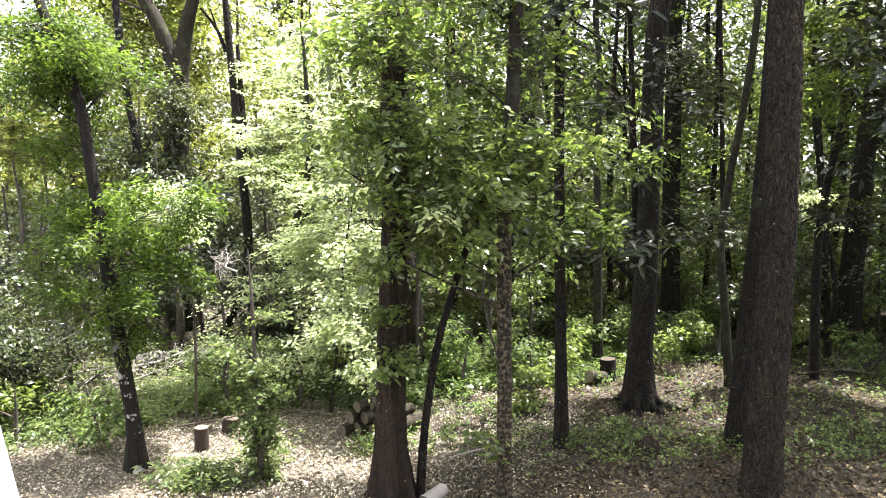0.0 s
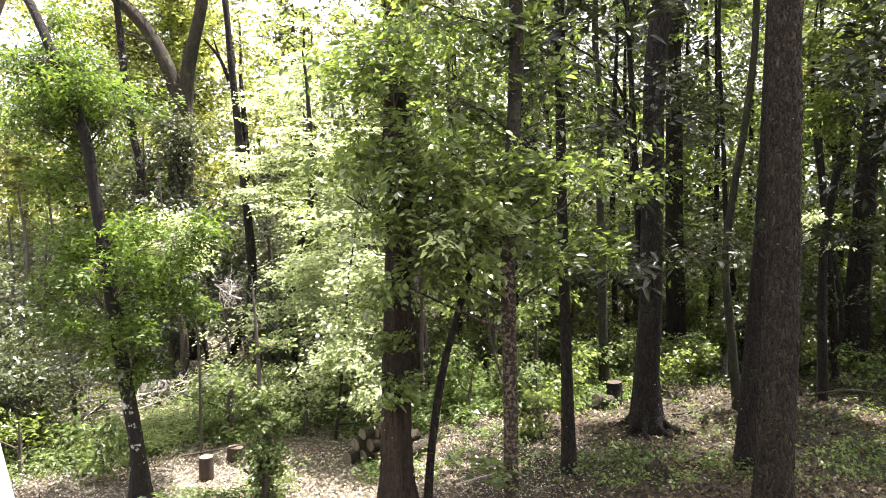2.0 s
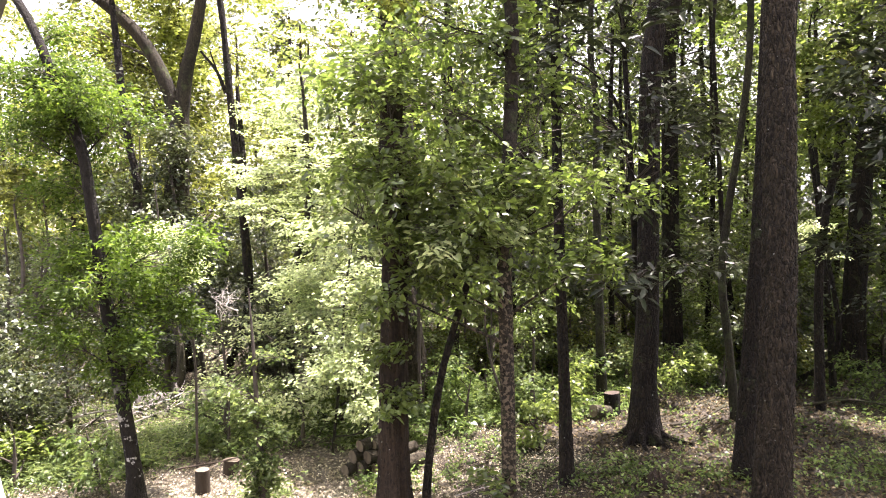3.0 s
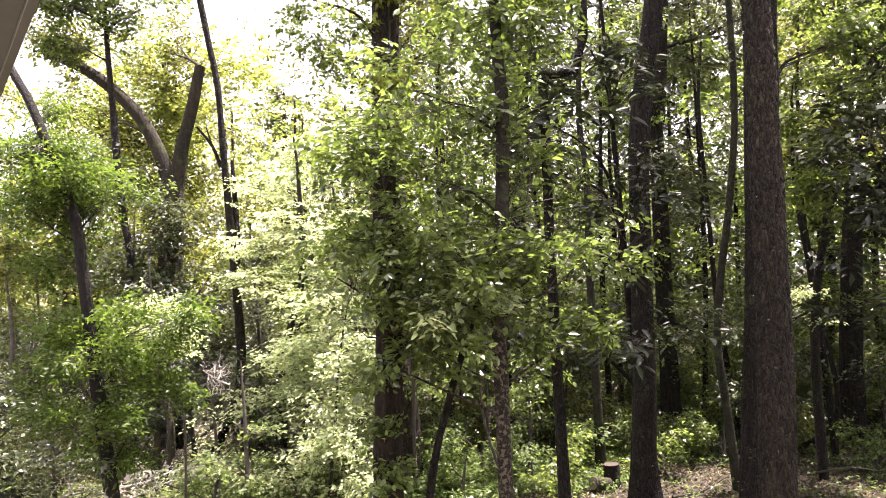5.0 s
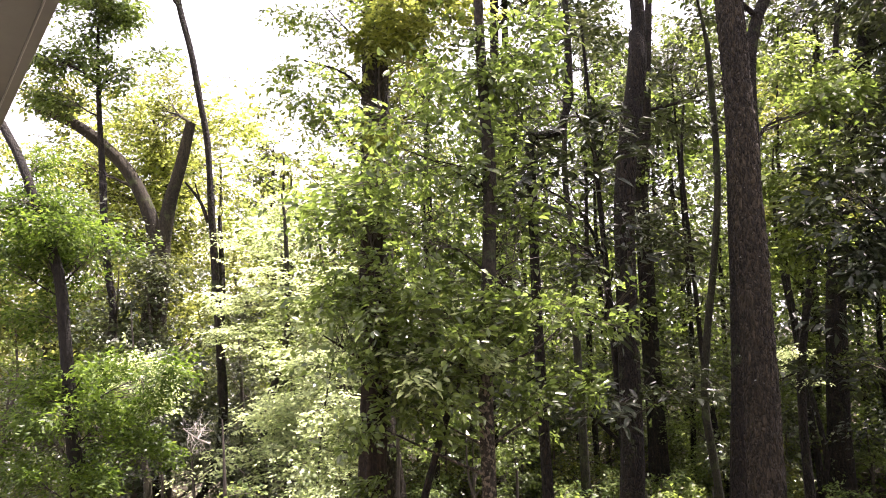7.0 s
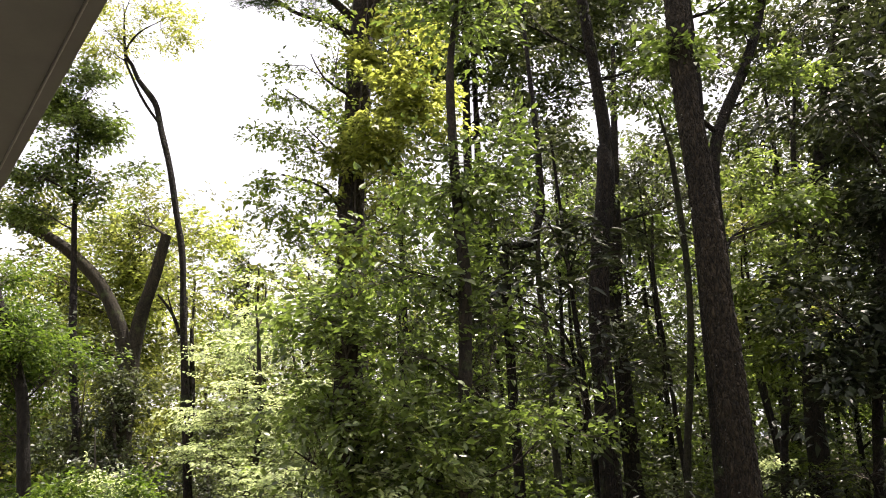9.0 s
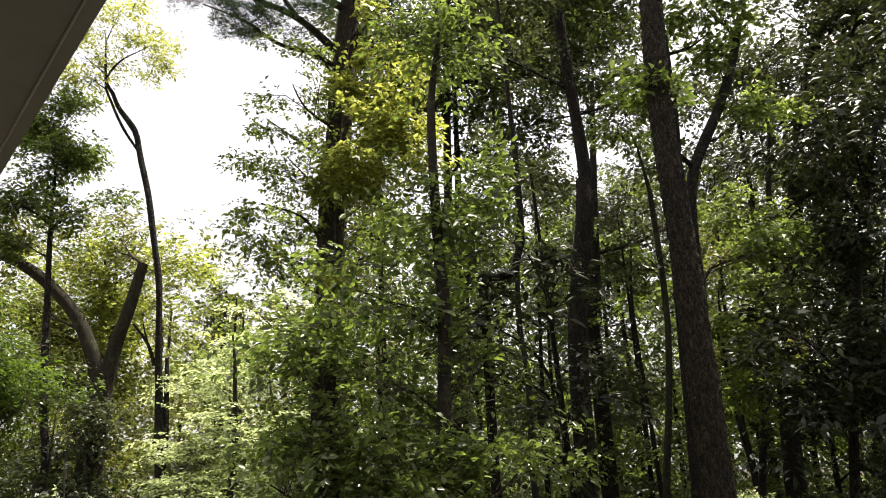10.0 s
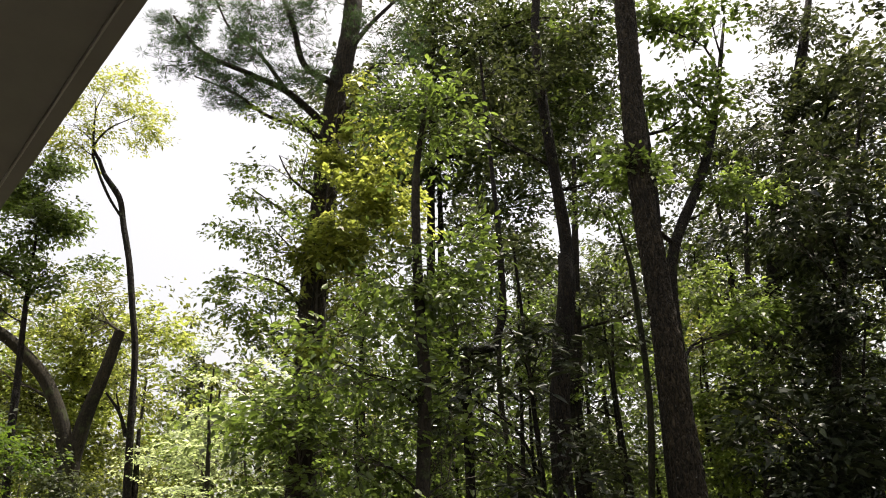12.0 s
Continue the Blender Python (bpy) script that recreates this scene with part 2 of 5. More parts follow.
def mesh_np(name, verts, faces, mat, smooth=False):
    """A mesh from arrays: faces all have the same number of corners."""
    verts, faces = np.asarray(verts, dtype=np.float32), np.asarray(faces, dtype=np.int32)
    me = bpy.data.meshes.new(name)
    k = faces.shape[1]
    me.vertices.add(len(verts))
    me.vertices.foreach_set("co", verts.ravel())
    me.loops.add(faces.size)
    me.loops.foreach_set("vertex_index", faces.ravel())
    me.polygons.add(len(faces))
    me.polygons.foreach_set("loop_start", np.arange(0, faces.size, k, dtype=np.int32))
    me.polygons.foreach_set("loop_total", np.full(len(faces), k, dtype=np.int32))
    if smooth:
        me.polygons.foreach_set("use_smooth", np.ones(len(faces), dtype=bool))
    me.update(calc_edges=True)
    me.materials.append(mat)
    return me


def part(name, me, parent, label=""):
    ob = new(name, me)
    ob.parent = parent
    if label:
        ob["label"] = label
    return ob


def empty(name, at):
    ob = new(name)
    ob.location = at
    ob.empty_display_size = 0.2
    return ob


def height(x, y):
    """The ground's height: level on the whole, with low swells."""
    return 0.05 * np.sin(0.55 * x + 0.8) * np.cos(0.47 * y) + 0.03 * np.sin(1.3 * x + 1.1 * y)


def spline(pts, rad, step):
    """Points and radii along a smooth line through pts, about a step apart."""
    p = np.array(pts, dtype=float)
    r = np.array(rad, dtype=float)
    if len(p) == 2:
        p = np.array([p[0], (p[0] + p[1]) / 2, p[1]])
        r = np.array([r[0], (r[0] + r[1]) / 2, r[1]])
    ext = np.vstack([2 * p[0] - p[1], p, 2 * p[-1] - p[-2]])
    out, ro = [], []
    for i in range(1, len(ext) - 2):
        n = max(2, int(np.linalg.norm(ext[i + 1] - ext[i]) / step))
        for k in range(n):
            t = k / n
            a, b, c, d = ext[i - 1], ext[i], ext[i + 1], ext[i + 2]
            out.append(0.5 * (2 * b + (c - a) * t + (2 * a - 5 * b + 4 * c - d) * t * t + (3 * b - a - 3 * c + d) * t ** 3))
            ro.append(r[i - 1] + (r[i] - r[i - 1]) * t)
    out.append(p[-1])
    ro.append(r[-1])
    return np.array(out), np.array(ro)


def tube(pts, rad, sides=10, step=0.25, rough=0.06, seed=0, plates=0.0, flare=0.0, flute=0.0):
    """A tapered, slightly uneven round limb. plates: depth of bark plates; flare: roots at the foot."""
    c, r = spline(pts, rad, step)
    t = np.gradient(c, axis=0)
    t /= np.linalg.norm(t, axis=1)[:, None]
    ref = np.array([1.0, 0.1, 0.05]) if abs(t[0][0]) < 0.8 else np.array([0.0, 1.0, 0.1])
    a = ref - t * (t @ ref)[:, None]
    a /= np.linalg.norm(a, axis=1)[:, None]
    b = np.cross(t, a)
    th = np.linspace(0, 2 * np.pi, sides, endpoint=False)
    g = rng_of(seed)
    ph = g.uniform(0, 6.28, 6)
    s = np.concatenate([[0], np.cumsum(np.linalg.norm(np.diff(c, axis=0), axis=1))])
    k = 1 + rough * (np.sin(2 * th[None] + ph[0] + 0.9 * s[:, None]) * 0.6 + np.sin(3 * th[None] + ph[1] - 1.7 * s[:, None]) * 0.5 + np.sin(5 * s[:, None] + ph[2]) * 0.25)
    rr = r[:, None] * k
    if flute:
        rr = rr * (1 + flute * (0.4 + np.exp(-s[:, None] / 0.7)) * (np.sin(7 * th[None] + ph[5] + 0.35 * s[:, None]) + 0.6 * np.sin(11 * th[None] + ph[4] - 0.5 * s[:, None])))
    if flare:
        rr = rr * (1 + flare * np.exp(-s[:, None] / 0.22) * (0.75 + 0.5 * np.sin(5 * th[None] + ph[3]) + 0.25 * np.sin(3 * th[None] + ph[4])))
    v = c[:, None] + rr[..., None] * (np.cos(th)[None, :, None] * a[:, None] + np.sin(th)[None, :, None] * b[:, None])
    if plates:
        out = v - c[:, None]
        out /= np.linalg.norm(out, axis=2)[..., None]
        d = np.empty(v.shape[:2])
        for i in range(v.shape[0]):
            for j in range(sides):
                q = Vector((v[i, j, 0] * 19, v[i, j, 1] * 19, v[i, j, 2] * 7.5 + seed))
                dist = noise.voronoi(q)[0]
                d[i, j] = min(1.0, (dist[1] - dist[0]) * 3.5) + 0.35 * noise.noise(q * 3)
        v = v + out * (plates * (d - 0.5))[..., None]
    n = len(c)
    i, j = np.meshgrid(np.arange(n - 1), np.arange(sides), indexing="ij")
    j2 = (j + 1) % sides
    f = np.stack([i * sides + j, i * sides + j2, (i + 1) * sides + j2, (i + 1) * sides + j], -1).reshape(-1, 4)
    return v.reshape(-1, 3), f


def joined(pieces):
    vs, fs, o = [], [], 0
    for v, f in pieces:
        vs.append(v)
        fs.append(f + o)
        o += len(v)
    return np.vstack(vs), np.vstack(fs)


def leaf_mesh(p, d, up, length, width, fold=0.25, droop=0.15, fine=True):
    """Leaves folded along the midrib: p stalks, d directions, up normals. fine: rounded sides; else a plain lozenge, for leaves far off."""
    n = len(p)
    s = np.cross(d, up)
    s /= np.linalg.norm(s, axis=1)[:, None] + 1e-9
    nn = np.cross(s, d)
    L, W = length[:, None], width[:, None]
    tip = p + d * L - nn * L * droop
    o = np.arange(n)[:, None]
    if not fine:
        mid = p + d * L * 0.45 + nn * W * fold
        return np.stack([p, mid + s * W * 0.5, tip, mid - s * W * 0.5], 1).reshape(-1, 3), o * 4 + np.array([[0, 3, 2, 1]])
    lo, hi = p + d * L * 0.28 + nn * W * fold, p + d * L * 0.68 + nn * (W * fold * 0.8 - L * droop * 0.4)
    v = np.stack([p, lo + s * W * 0.46, hi + s * W * 0.42, tip, hi - s * W * 0.42, lo - s * W * 0.46], 1).reshape(-1, 3)
    f = np.stack([o * 6 + np.array([[0, 5, 4, 3]]), o * 6 + np.array([[0, 3, 2, 1]])], 1).reshape(-1, 4)
    return v, f


def clumps_in(g, lobes, hollow=0.0, grain=1.3, gate=5, tuft=6.0):
    """Sprays of a crown. Each lobe (centre, radii, number) bears branchlets where a noise field is high, and each branchlet a tuft of
    sprays, so that the crown has masses, gaps and an uneven outline. Gives the sprays' centres, outward ways, lobes and branchlets."""
    cs, ways, ow, stem = [], [], [], []
    for k, (c, rad, n) in enumerate(lobes):
        b = max(2, round(n / tuft))
        m = b * gate
        q = g.normal(size=(m, 3))
        q /= np.linalg.norm(q, axis=1)[:, None]
        q *= (max(hollow, 0.15) + (1.05 - max(hollow, 0.15)) * g.random(m) ** 0.55)[:, None]
        p = np.array(c) + q * np.array(rad)
        score = np.array([noise.noise(Vector((x * grain + 7.3 * k, y * grain, z * grain * 1.5))) for x, y, z in p]) + 0.3 * g.random(m)
        pick = np.argsort(-score)[:b]
        own = g.integers(0, b, n)
        r = float(np.mean(rad))
        away = q[pick][own] * np.array([1, 1, 0.4]) + 0.45 * g.normal(size=(n, 3)) * np.array([1, 1, 0.5])
        away /= np.linalg.norm(away, axis=1)[:, None] + 1e-6
        off = np.clip(g.normal(size=(n, 3)), -1.8, 1.8) * np.array([0.24, 0.24, 0.13]) * min(r, 1.4)
        cs.append(p[pick][own] + off + away * 0.08 * r)
        ways.append(away)
        ow.append(np.full(n, k))
        stem.append(p[pick][own])
    return np.vstack(cs), np.vstack(ways), np.concatenate(ow), np.vstack(stem)


def unit(v):
    return v / (np.linalg.norm(v, axis=1)[:, None] + 1e-9)


def leaves_at(g, cs, ways, per, length, width, spread, flat=0.45, level=0.6, droop=0.15, fine=True):
    """Leaves in fan-shaped sprays: set in turn on both sides of a stem that runs through each centre along its way."""
    m = len(cs)
    up0 = unit(g.normal(size=(m, 3)) * (1 - level) * 0.8 + np.array([0, 0, level + 0.15]))
    ax0 = unit(ways - 0.6 * up0 * (ways * up0).sum(1)[:, None])
    sd0 = np.cross(ax0, up0)
    big = np.repeat(np.clip(1 + 0.25 * g.normal(size=m), 0.5, 1.6), per)[:, None]
    c, ax, sd, up = (np.repeat(q, per, 0) for q in (cs, ax0, sd0, up0))
    n = m * per
    u = g.uniform(-1, 1, (n, 1))
    side = np.where(g.random((n, 1)) < 0.5, -1.0, 1.0)
    w = side * g.random((n, 1)) * np.sqrt(np.maximum(0.05, 1 - u * u)) * 0.85
    p = c + spread * big * (1.35 * u * ax + w * sd) + up * g.normal(size=(n, 1)) * spread * flat * 0.38
    p[:, 2] -= (0.22 * spread * (u * u + w * w))[:, 0]
    d = ax * 0.6 + sd * side * 0.75 + g.normal(size=(n, 3)) * 0.3
    d[:, 2] = d[:, 2] * 0.7 - 0.14
    nn = up + g.normal(size=(n, 3)) * 0.34
    k = np.clip(1 + 0.26 * g.normal(size=n), 0.5, 1.6)
    return leaf_mesh(p, unit(d), nn, length * k, width * k * g.uniform(0.8, 1.2, n), 0.22, droop, fine)


def needles_at(g, cs, per, length, width):
    """Round tufts of long pine needles about the centres cs."""
    n = len(cs) * per
    d = g.normal(size=(n, 3))
    d[:, 2] = np.abs(d[:, 2]) * 0.8 - 0.25
    d = unit(d)
    p = np.repeat(cs, per, 0) + d * 0.03
    return leaf_mesh(p, d, g.normal(size=(n, 3)), length * g.uniform(0.6, 1.1, n), np.full(n, width), 0.1, 0.12, False)


def twig_mesh(a, m, b, r):
    """Thin three-sided twigs from a by m to b, tapering from r."""
    n = len(a)
    t = unit(b - a)
    s1 = unit(np.cross(t, np.array([0.31, 0.2, 0.93])))
    s2 = np.cross(t, s1)
    rings = []
    for c, k in ((a, 1.0), (m, 0.7), (b, 0.3)):
        for th in (0.0, 2.094, 4.189):
            rings.append(c + (s1 * math.cos(th) + s2 * math.sin(th)) * (r * k)[:, None])
    v = np.stack(rings, 1).reshape(-1, 3)
    q = [[i * 3 + j, i * 3 + (j + 1) % 3, i * 3 + 3 + (j + 1) % 3, i * 3 + 3 + j] for i in range(2) for j in range(3)]
    return v, (np.arange(n)[:, None, None] * 9 + np.array(q)[None]).reshape(-1, 4)


def nearest_below(line, rad, target, drop=0.35):
    """Where a limb towards target leaves the trunk or a main limb: near by, and lower than the target."""
    d = np.linalg.norm(line[:, :2] - target[:2], axis=1)
    i = int(np.argmin(d + 1.3 * np.abs(line[:, 2] - (target[2] - drop * (0.5 + d)))))
    return line[i], rad[i]


def tree(name, label, base, trunk_pts, trunk_rad, bark, lobes, leaf, per=14, size=(0.09, 0.05), spread=0.16, flat=0.5, level=0.6, seed=1, sides=12,
         group="", category="tree", limb_r=0.4, step=0.2, plates=0.0, flare=0.0, rough=0.06, twig_every=1, hollow=0.0, grain=1.3, gate=5, droop=0.15, fine=False, needles=False, dense=1.6, tuft=6.0, flute=0.0, extra=(), trunk_label="", crown_label=""):
    """A tree: trunk, a limb to each part of the crown, twigs and leaves. Points are in the world; the tree stands at base."""
    g = rng_of(seed)
    o = np.array([base[0], base[1], float(height(base[0], base[1]))])
    root = tagged(empty(name, o), label, category, group)
    pts = [np.array(p, dtype=float) for p in trunk_pts]
    v, f = tube(pts, trunk_rad, sides, step, rough, seed, plates, flare, flute)
    trunk = part("trunk", mesh_np("trunk", v - o, f, bark, True), root, trunk_label)
    for pts2, rad2 in extra:
        v, f = tube(pts2, rad2, max(6, sides - 4), step, rough, seed + 7)
        part("root" if pts2[-1][2] < 0.1 else "limb", mesh_np("limb", v - o, f, bark, True), trunk)
    line, lr = spline(pts, trunk_rad, 0.15)
    for pts2, rad2 in extra:
        l2, r2 = spline(pts2, rad2, 0.15)
        line, lr = np.vstack([line, l2]), np.concatenate([lr, r2])
    if not lobes:
        return root
    lobes = [(c, rad, round(n * dense)) for c, rad, n in lobes]
    cs, ways, owner, stem = clumps_in(g, lobes, hollow, grain, gate, tuft)
    ea, eb, er = [], [], []
    for k, (c, rad, n) in enumerate(lobes):
        c = np.array(c, dtype=float)
        a, ra = nearest_below(line, lr, c)
        r0 = min(ra * 0.7, limb_r * (0.02 + 0.02 * np.linalg.norm(c - a)) * 2)
        m1 = a + (c - a) * 0.45 + g.normal(size=3) * 0.08 * np.linalg.norm(c - a) + np.array([0, 0, 0.04 * np.linalg.norm(c - a)])
        v, f = tube([a, m1, c], [r0, r0 * 0.6, r0 * 0.25], 6, 0.25, 0.08, seed + k)
        part("limb", mesh_np("limb", v - o, f, bark, True), trunk)
        ll, rr = spline([a, m1, c], [r0, r0 * 0.6, r0 * 0.25], 0.1)
        for q in np.unique(stem[owner == k].round(2), axis=0)[::twig_every]:
            i = g.integers(len(ll) // 3, len(ll))
            ea.append(ll[i])
            eb.append(q)
            er.append(max(0.005, rr[i] * 0.5))
    tw = [twig_mesh(stem, (stem + cs) / 2, cs + ways * spread * 0.8, np.full(len(cs), 0.0045))] if fine else []
    if ea:
        ea, eb = np.array(ea), np.array(eb)
        bend = g.normal(size=ea.shape) * 0.08 * np.linalg.norm(eb - ea, axis=1)[:, None]
        tw.append(twig_mesh(ea, (ea + eb) / 2 + bend, eb, np.array(er)))
    v, f = joined(tw)
    part("twig_work", mesh_np("twig_work", v - o, f, M_TWIG), root)["kind"] = "stuff"
    if needles:
        v, f = needles_at(g, cs, per, size[0], size[1])
    else:
        v, f = leaves_at(g, cs, ways, per, size[0], size[1], spread, flat, level, droop, fine)
    part("crown", mesh_np("crown", v - o, f, leaf), root, crown_label)["kind"] = "stuff"
    return root


def needle_crown(root, lobes, seed):
    """The upper crown of a pine: tufts of long needles at the ends of bare twigs."""
    g = rng_of(seed)
    o = np.array(root.location)
    cs, ways, owner, stem = clumps_in(g, lobes, 0.2, 1.6, 4, 5.0)
    mid = np.array([lobes[k][0] for k in owner]) * 0.35 + stem * 0.65
    v, f = joined([twig_mesh(stem, (stem + cs) / 2, cs, np.full(len(cs), 0.008)), twig_mesh(mid, (mid + stem) / 2 - np.array([0, 0, 0.05]), stem, np.full(len(cs), 0.013))])
    part("twig_work", mesh_np("twig_work", v - o, f, M_TWIG), root)["kind"] = "stuff"
    v, f = needles_at(g, cs, 46, 0.17, 0.009)
    part("needle_crown", mesh_np("needle_crown", v - o, f, M_NEEDLE), root, "grey-green tufts of long needles")["kind"] = "stuff"


# ---------------------------------------------------------------- ground
def ground_sheet():
    def axis(lo, hi, near, n_near, n_far):
        inner = np.linspace(near[0], near[1], n_near)
        left = near[0] - np.geomspace(0.3, near[0] - lo, n_far)[::-1]
        right = near[1] + np.geomspace(0.3, hi - near[1], n_far)
        return np.concatenate([left, inner, right])
    xs, ys = axis(-900, 900, (-14, 14), 130, 20), axis(-900, 1500, (2, 26), 110, 20)
    X, Y = np.meshgrid(xs, ys, indexing="ij")
    g = rng_of(5)
    Z = height(X, Y) + 0.012 * g.normal(size=X.shape) * (np.abs(X) < 14)
    v = np.stack([X, Y, Z], -1).reshape(-1, 3)
    n, k = len(xs), len(ys)
    i, j = np.meshgrid(np.arange(n - 1), np.arange(k - 1), indexing="ij")
    f = np.stack([i * k + j, (i + 1) * k + j, (i + 1) * k + j + 1, i * k + j + 1], -1).reshape(-1, 4)
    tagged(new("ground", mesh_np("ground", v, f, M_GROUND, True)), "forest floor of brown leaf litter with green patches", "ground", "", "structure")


ground_sheet()


def litter(shade_zone, mat, label, seed, n):
    """Fallen leaves: coloured pale for the sunlit clearing, darkened for the shade under the tall trees, with a ragged
    border between.
    """
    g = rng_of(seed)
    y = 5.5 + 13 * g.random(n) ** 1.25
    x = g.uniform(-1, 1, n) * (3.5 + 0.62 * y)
    keep = (x + 0.9 * np.sin(1.7 * y) + g.normal(size=n) * 0.8 > 1.4) == shade_zone
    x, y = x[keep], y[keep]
    n = len(x)
    p = np.stack([x, y, height(x, y) + 0.012 + 0.02 * g.random(n)], 1)
    d = g.normal(size=(n, 3))
    d[:, 2] *= 0.25
    d /= np.linalg.norm(d, axis=1)[:, None]
    up = g.normal(size=(n, 3)) * 0.35 + np.array([0, 0, 1.0])
    s = g.uniform(0.022, 0.054, n) * (1.45 if shade_zone else 1.0)
    v, f = leaf_mesh(p, d, up, s, s * g.uniform(0.35, 0.7, n), 0.3, 0.25, False)
    tagged(new("leaf_litter", mesh_np("leaf_litter", v, f, mat)), label, "leaf litter", "", "stuff")


litter(False, M_LITTER, "pale fallen leaves scattered over the clearing, sunlight in their colour", 11, 185000)
litter(True, M_LITTER_SHADE, "brown fallen leaves under the tall trees, darkened for their shade", 12, 135000)


def ground_cover(name, label, patches, size, per, mat, seed, rise=0.14):
    """Low plants: tufts of leaves on the ground in soft-edged patches (x, y, radius x, radius y, tufts)."""
    g = rng_of(seed)
    cs = []
    for x, y, rx, ry, n in patches:
        q = g.normal(size=(n, 2)) * 0.55
        c = np.stack([x + q[:, 0] * rx, y + q[:, 1] * ry], 1)
        cs.append(np.stack([c[:, 0], c[:, 1], height(c[:, 0], c[:, 1]) + rise * g.uniform(0.3, 1.3, n)], 1))
    cs = np.vstack(cs)
    v, f = leaves_at(g, cs, unit(g.normal(size=cs.shape) * np.array([1, 1, 0.3])), per, size[0], size[1], rise * 0.8, 0.8, 0.7, fine=False)
    v[:, 2] = np.maximum(v[:, 2], height(v[:, 0], v[:, 1]) + 0.006)
    tagged(new(name, mesh_np(name, v, f, mat)), label, "undergrowth", "", "stuff")


ground_cover("ground_cover", "low green broad-leaved ground cover among the trees", [
    (4.2, 11.2, 2.0, 1.0, 50), (3.0, 9.2, 1.4, 0.5, 18), (6.0, 10.0, 1.6, 1.0, 70), (7.2, 11.5, 1.6, 1.0, 90), (7.9, 12.8, 0.5, 0.3, 60), (1.5, 9.6, 1.2, 0.7, 50), (2.6, 9.7, 1.2, 0.6, 70), (-0.2, 10.0, 0.8, 0.4, 25), (0.7, 10.8, 0.8, 0.5, 40), (0.3, 12.4, 1.6, 0.5, 360), (1.6, 12.8, 1.4, 0.5, 300), (-0.9, 11.4, 0.7, 0.4, 150),
    (4.8, 15.3, 2.6, 1.4, 700), (2.0, 14.2, 2.0, 1.3, 600), (0.2, 13.6, 1.6, 1.4, 600), (-1.4, 12.4, 1.3, 1.0, 500), (-3.0, 12.6, 1.5, 1.2, 500), (3.6, 17.0, 3.0, 1.0, 400), (7.0, 17.0, 2.5, 1.0, 400),
    (3.4, 9.4, 2.0, 0.7, 45), (5.6, 9.4, 1.4, 0.8, 70), (7.5, 15.0, 1.5, 1.0, 200), (-0.75, 9.4, 0.4, 0.2, 50)], (0.056, 0.034), 12, M_GROUNDLEAF, 21)
ground_cover("fern_patch", "bright green ferns and weeds at the clearing's edge", [
    (-5.4, 10.6, 0.9, 0.5, 170), (-4.4, 11.6, 1.0, 0.6, 190), (-2.75, 8.3, 0.45, 0.2, 110), (-2.2, 8.9, 0.25, 0.25, 40), (-3.4, 11.0, 0.8, 0.35, 160), (-6.5, 12.5, 1.5, 1.2, 240), (-5.4, 10.0, 0.7, 0.35, 150), (-4.4, 10.5, 0.6, 0.35, 130), (-6.4, 10.4, 0.8, 0.5, 160), (-5.9, 9.4, 0.5, 0.3, 90)],
    (0.07, 0.02), 18, M_FERN, 22, 0.2)

# ---------------------------------------------------------------- the large trees
tree("pine_tree", "tall pine with thick plated brown bark", (3.57, 8.13),
     [(3.56, 8.13, -0.1), (3.58, 8.13, 0.6), (3.63, 8.13, 3.2), (3.60, 8.15, 6.06), (3.58, 8.20, 8.36), (3.76, 8.30, 10.98), (4.0, 8.4, 15.0), (4.1, 8.6, 19.0)],
     [0.24, 0.2, 0.165, 0.154, 0.142, 0.128, 0.1, 0.05], M_PINE,
     # unseen crown, pushed to the right to choose where its shadow falls
     [((5.0, 8.9, 16.5), (1.6, 1.8, 0.9), 50), ((6.4, 8.8, 15.5), (1.6, 1.8, 0.9), 50), ((5.4, 9.3, 18.5), (1.6, 1.8, 1.2), 60), ((5.2, 7.0, 17.0), (1.6, 1.8, 0.9), 50)],
     M_NEEDLE, 30, (0.2, 0.012), 0.2, 0.7, 0.3, 31, 72, needles=True, plates=0.024, flare=0.25, step=0.04)
tree("slender_oak", "slim dark-barked tree leaning close behind the pine", (3.88, 9.65),
     [(3.88, 9.65, -0.1), (3.97, 9.65, 1.41), (4.06, 9.65, 2.88), (4.13, 9.70, 4.32), (4.26, 9.80, 6.56), (4.47, 9.90, 8.89), (4.6, 10.2, 12.0)],
     [0.17, 0.14, 0.125, 0.115, 0.11, 0.1, 0.05], M_OAK,
     [((4.4, 10.3, 11.2), (1.3, 1.3, 0.9), 15), ((5.3, 10.0, 10.2), (1.0, 1.0, 0.7), 16)], M_LEAF_MID, 16, seed=32, flare=0.3)
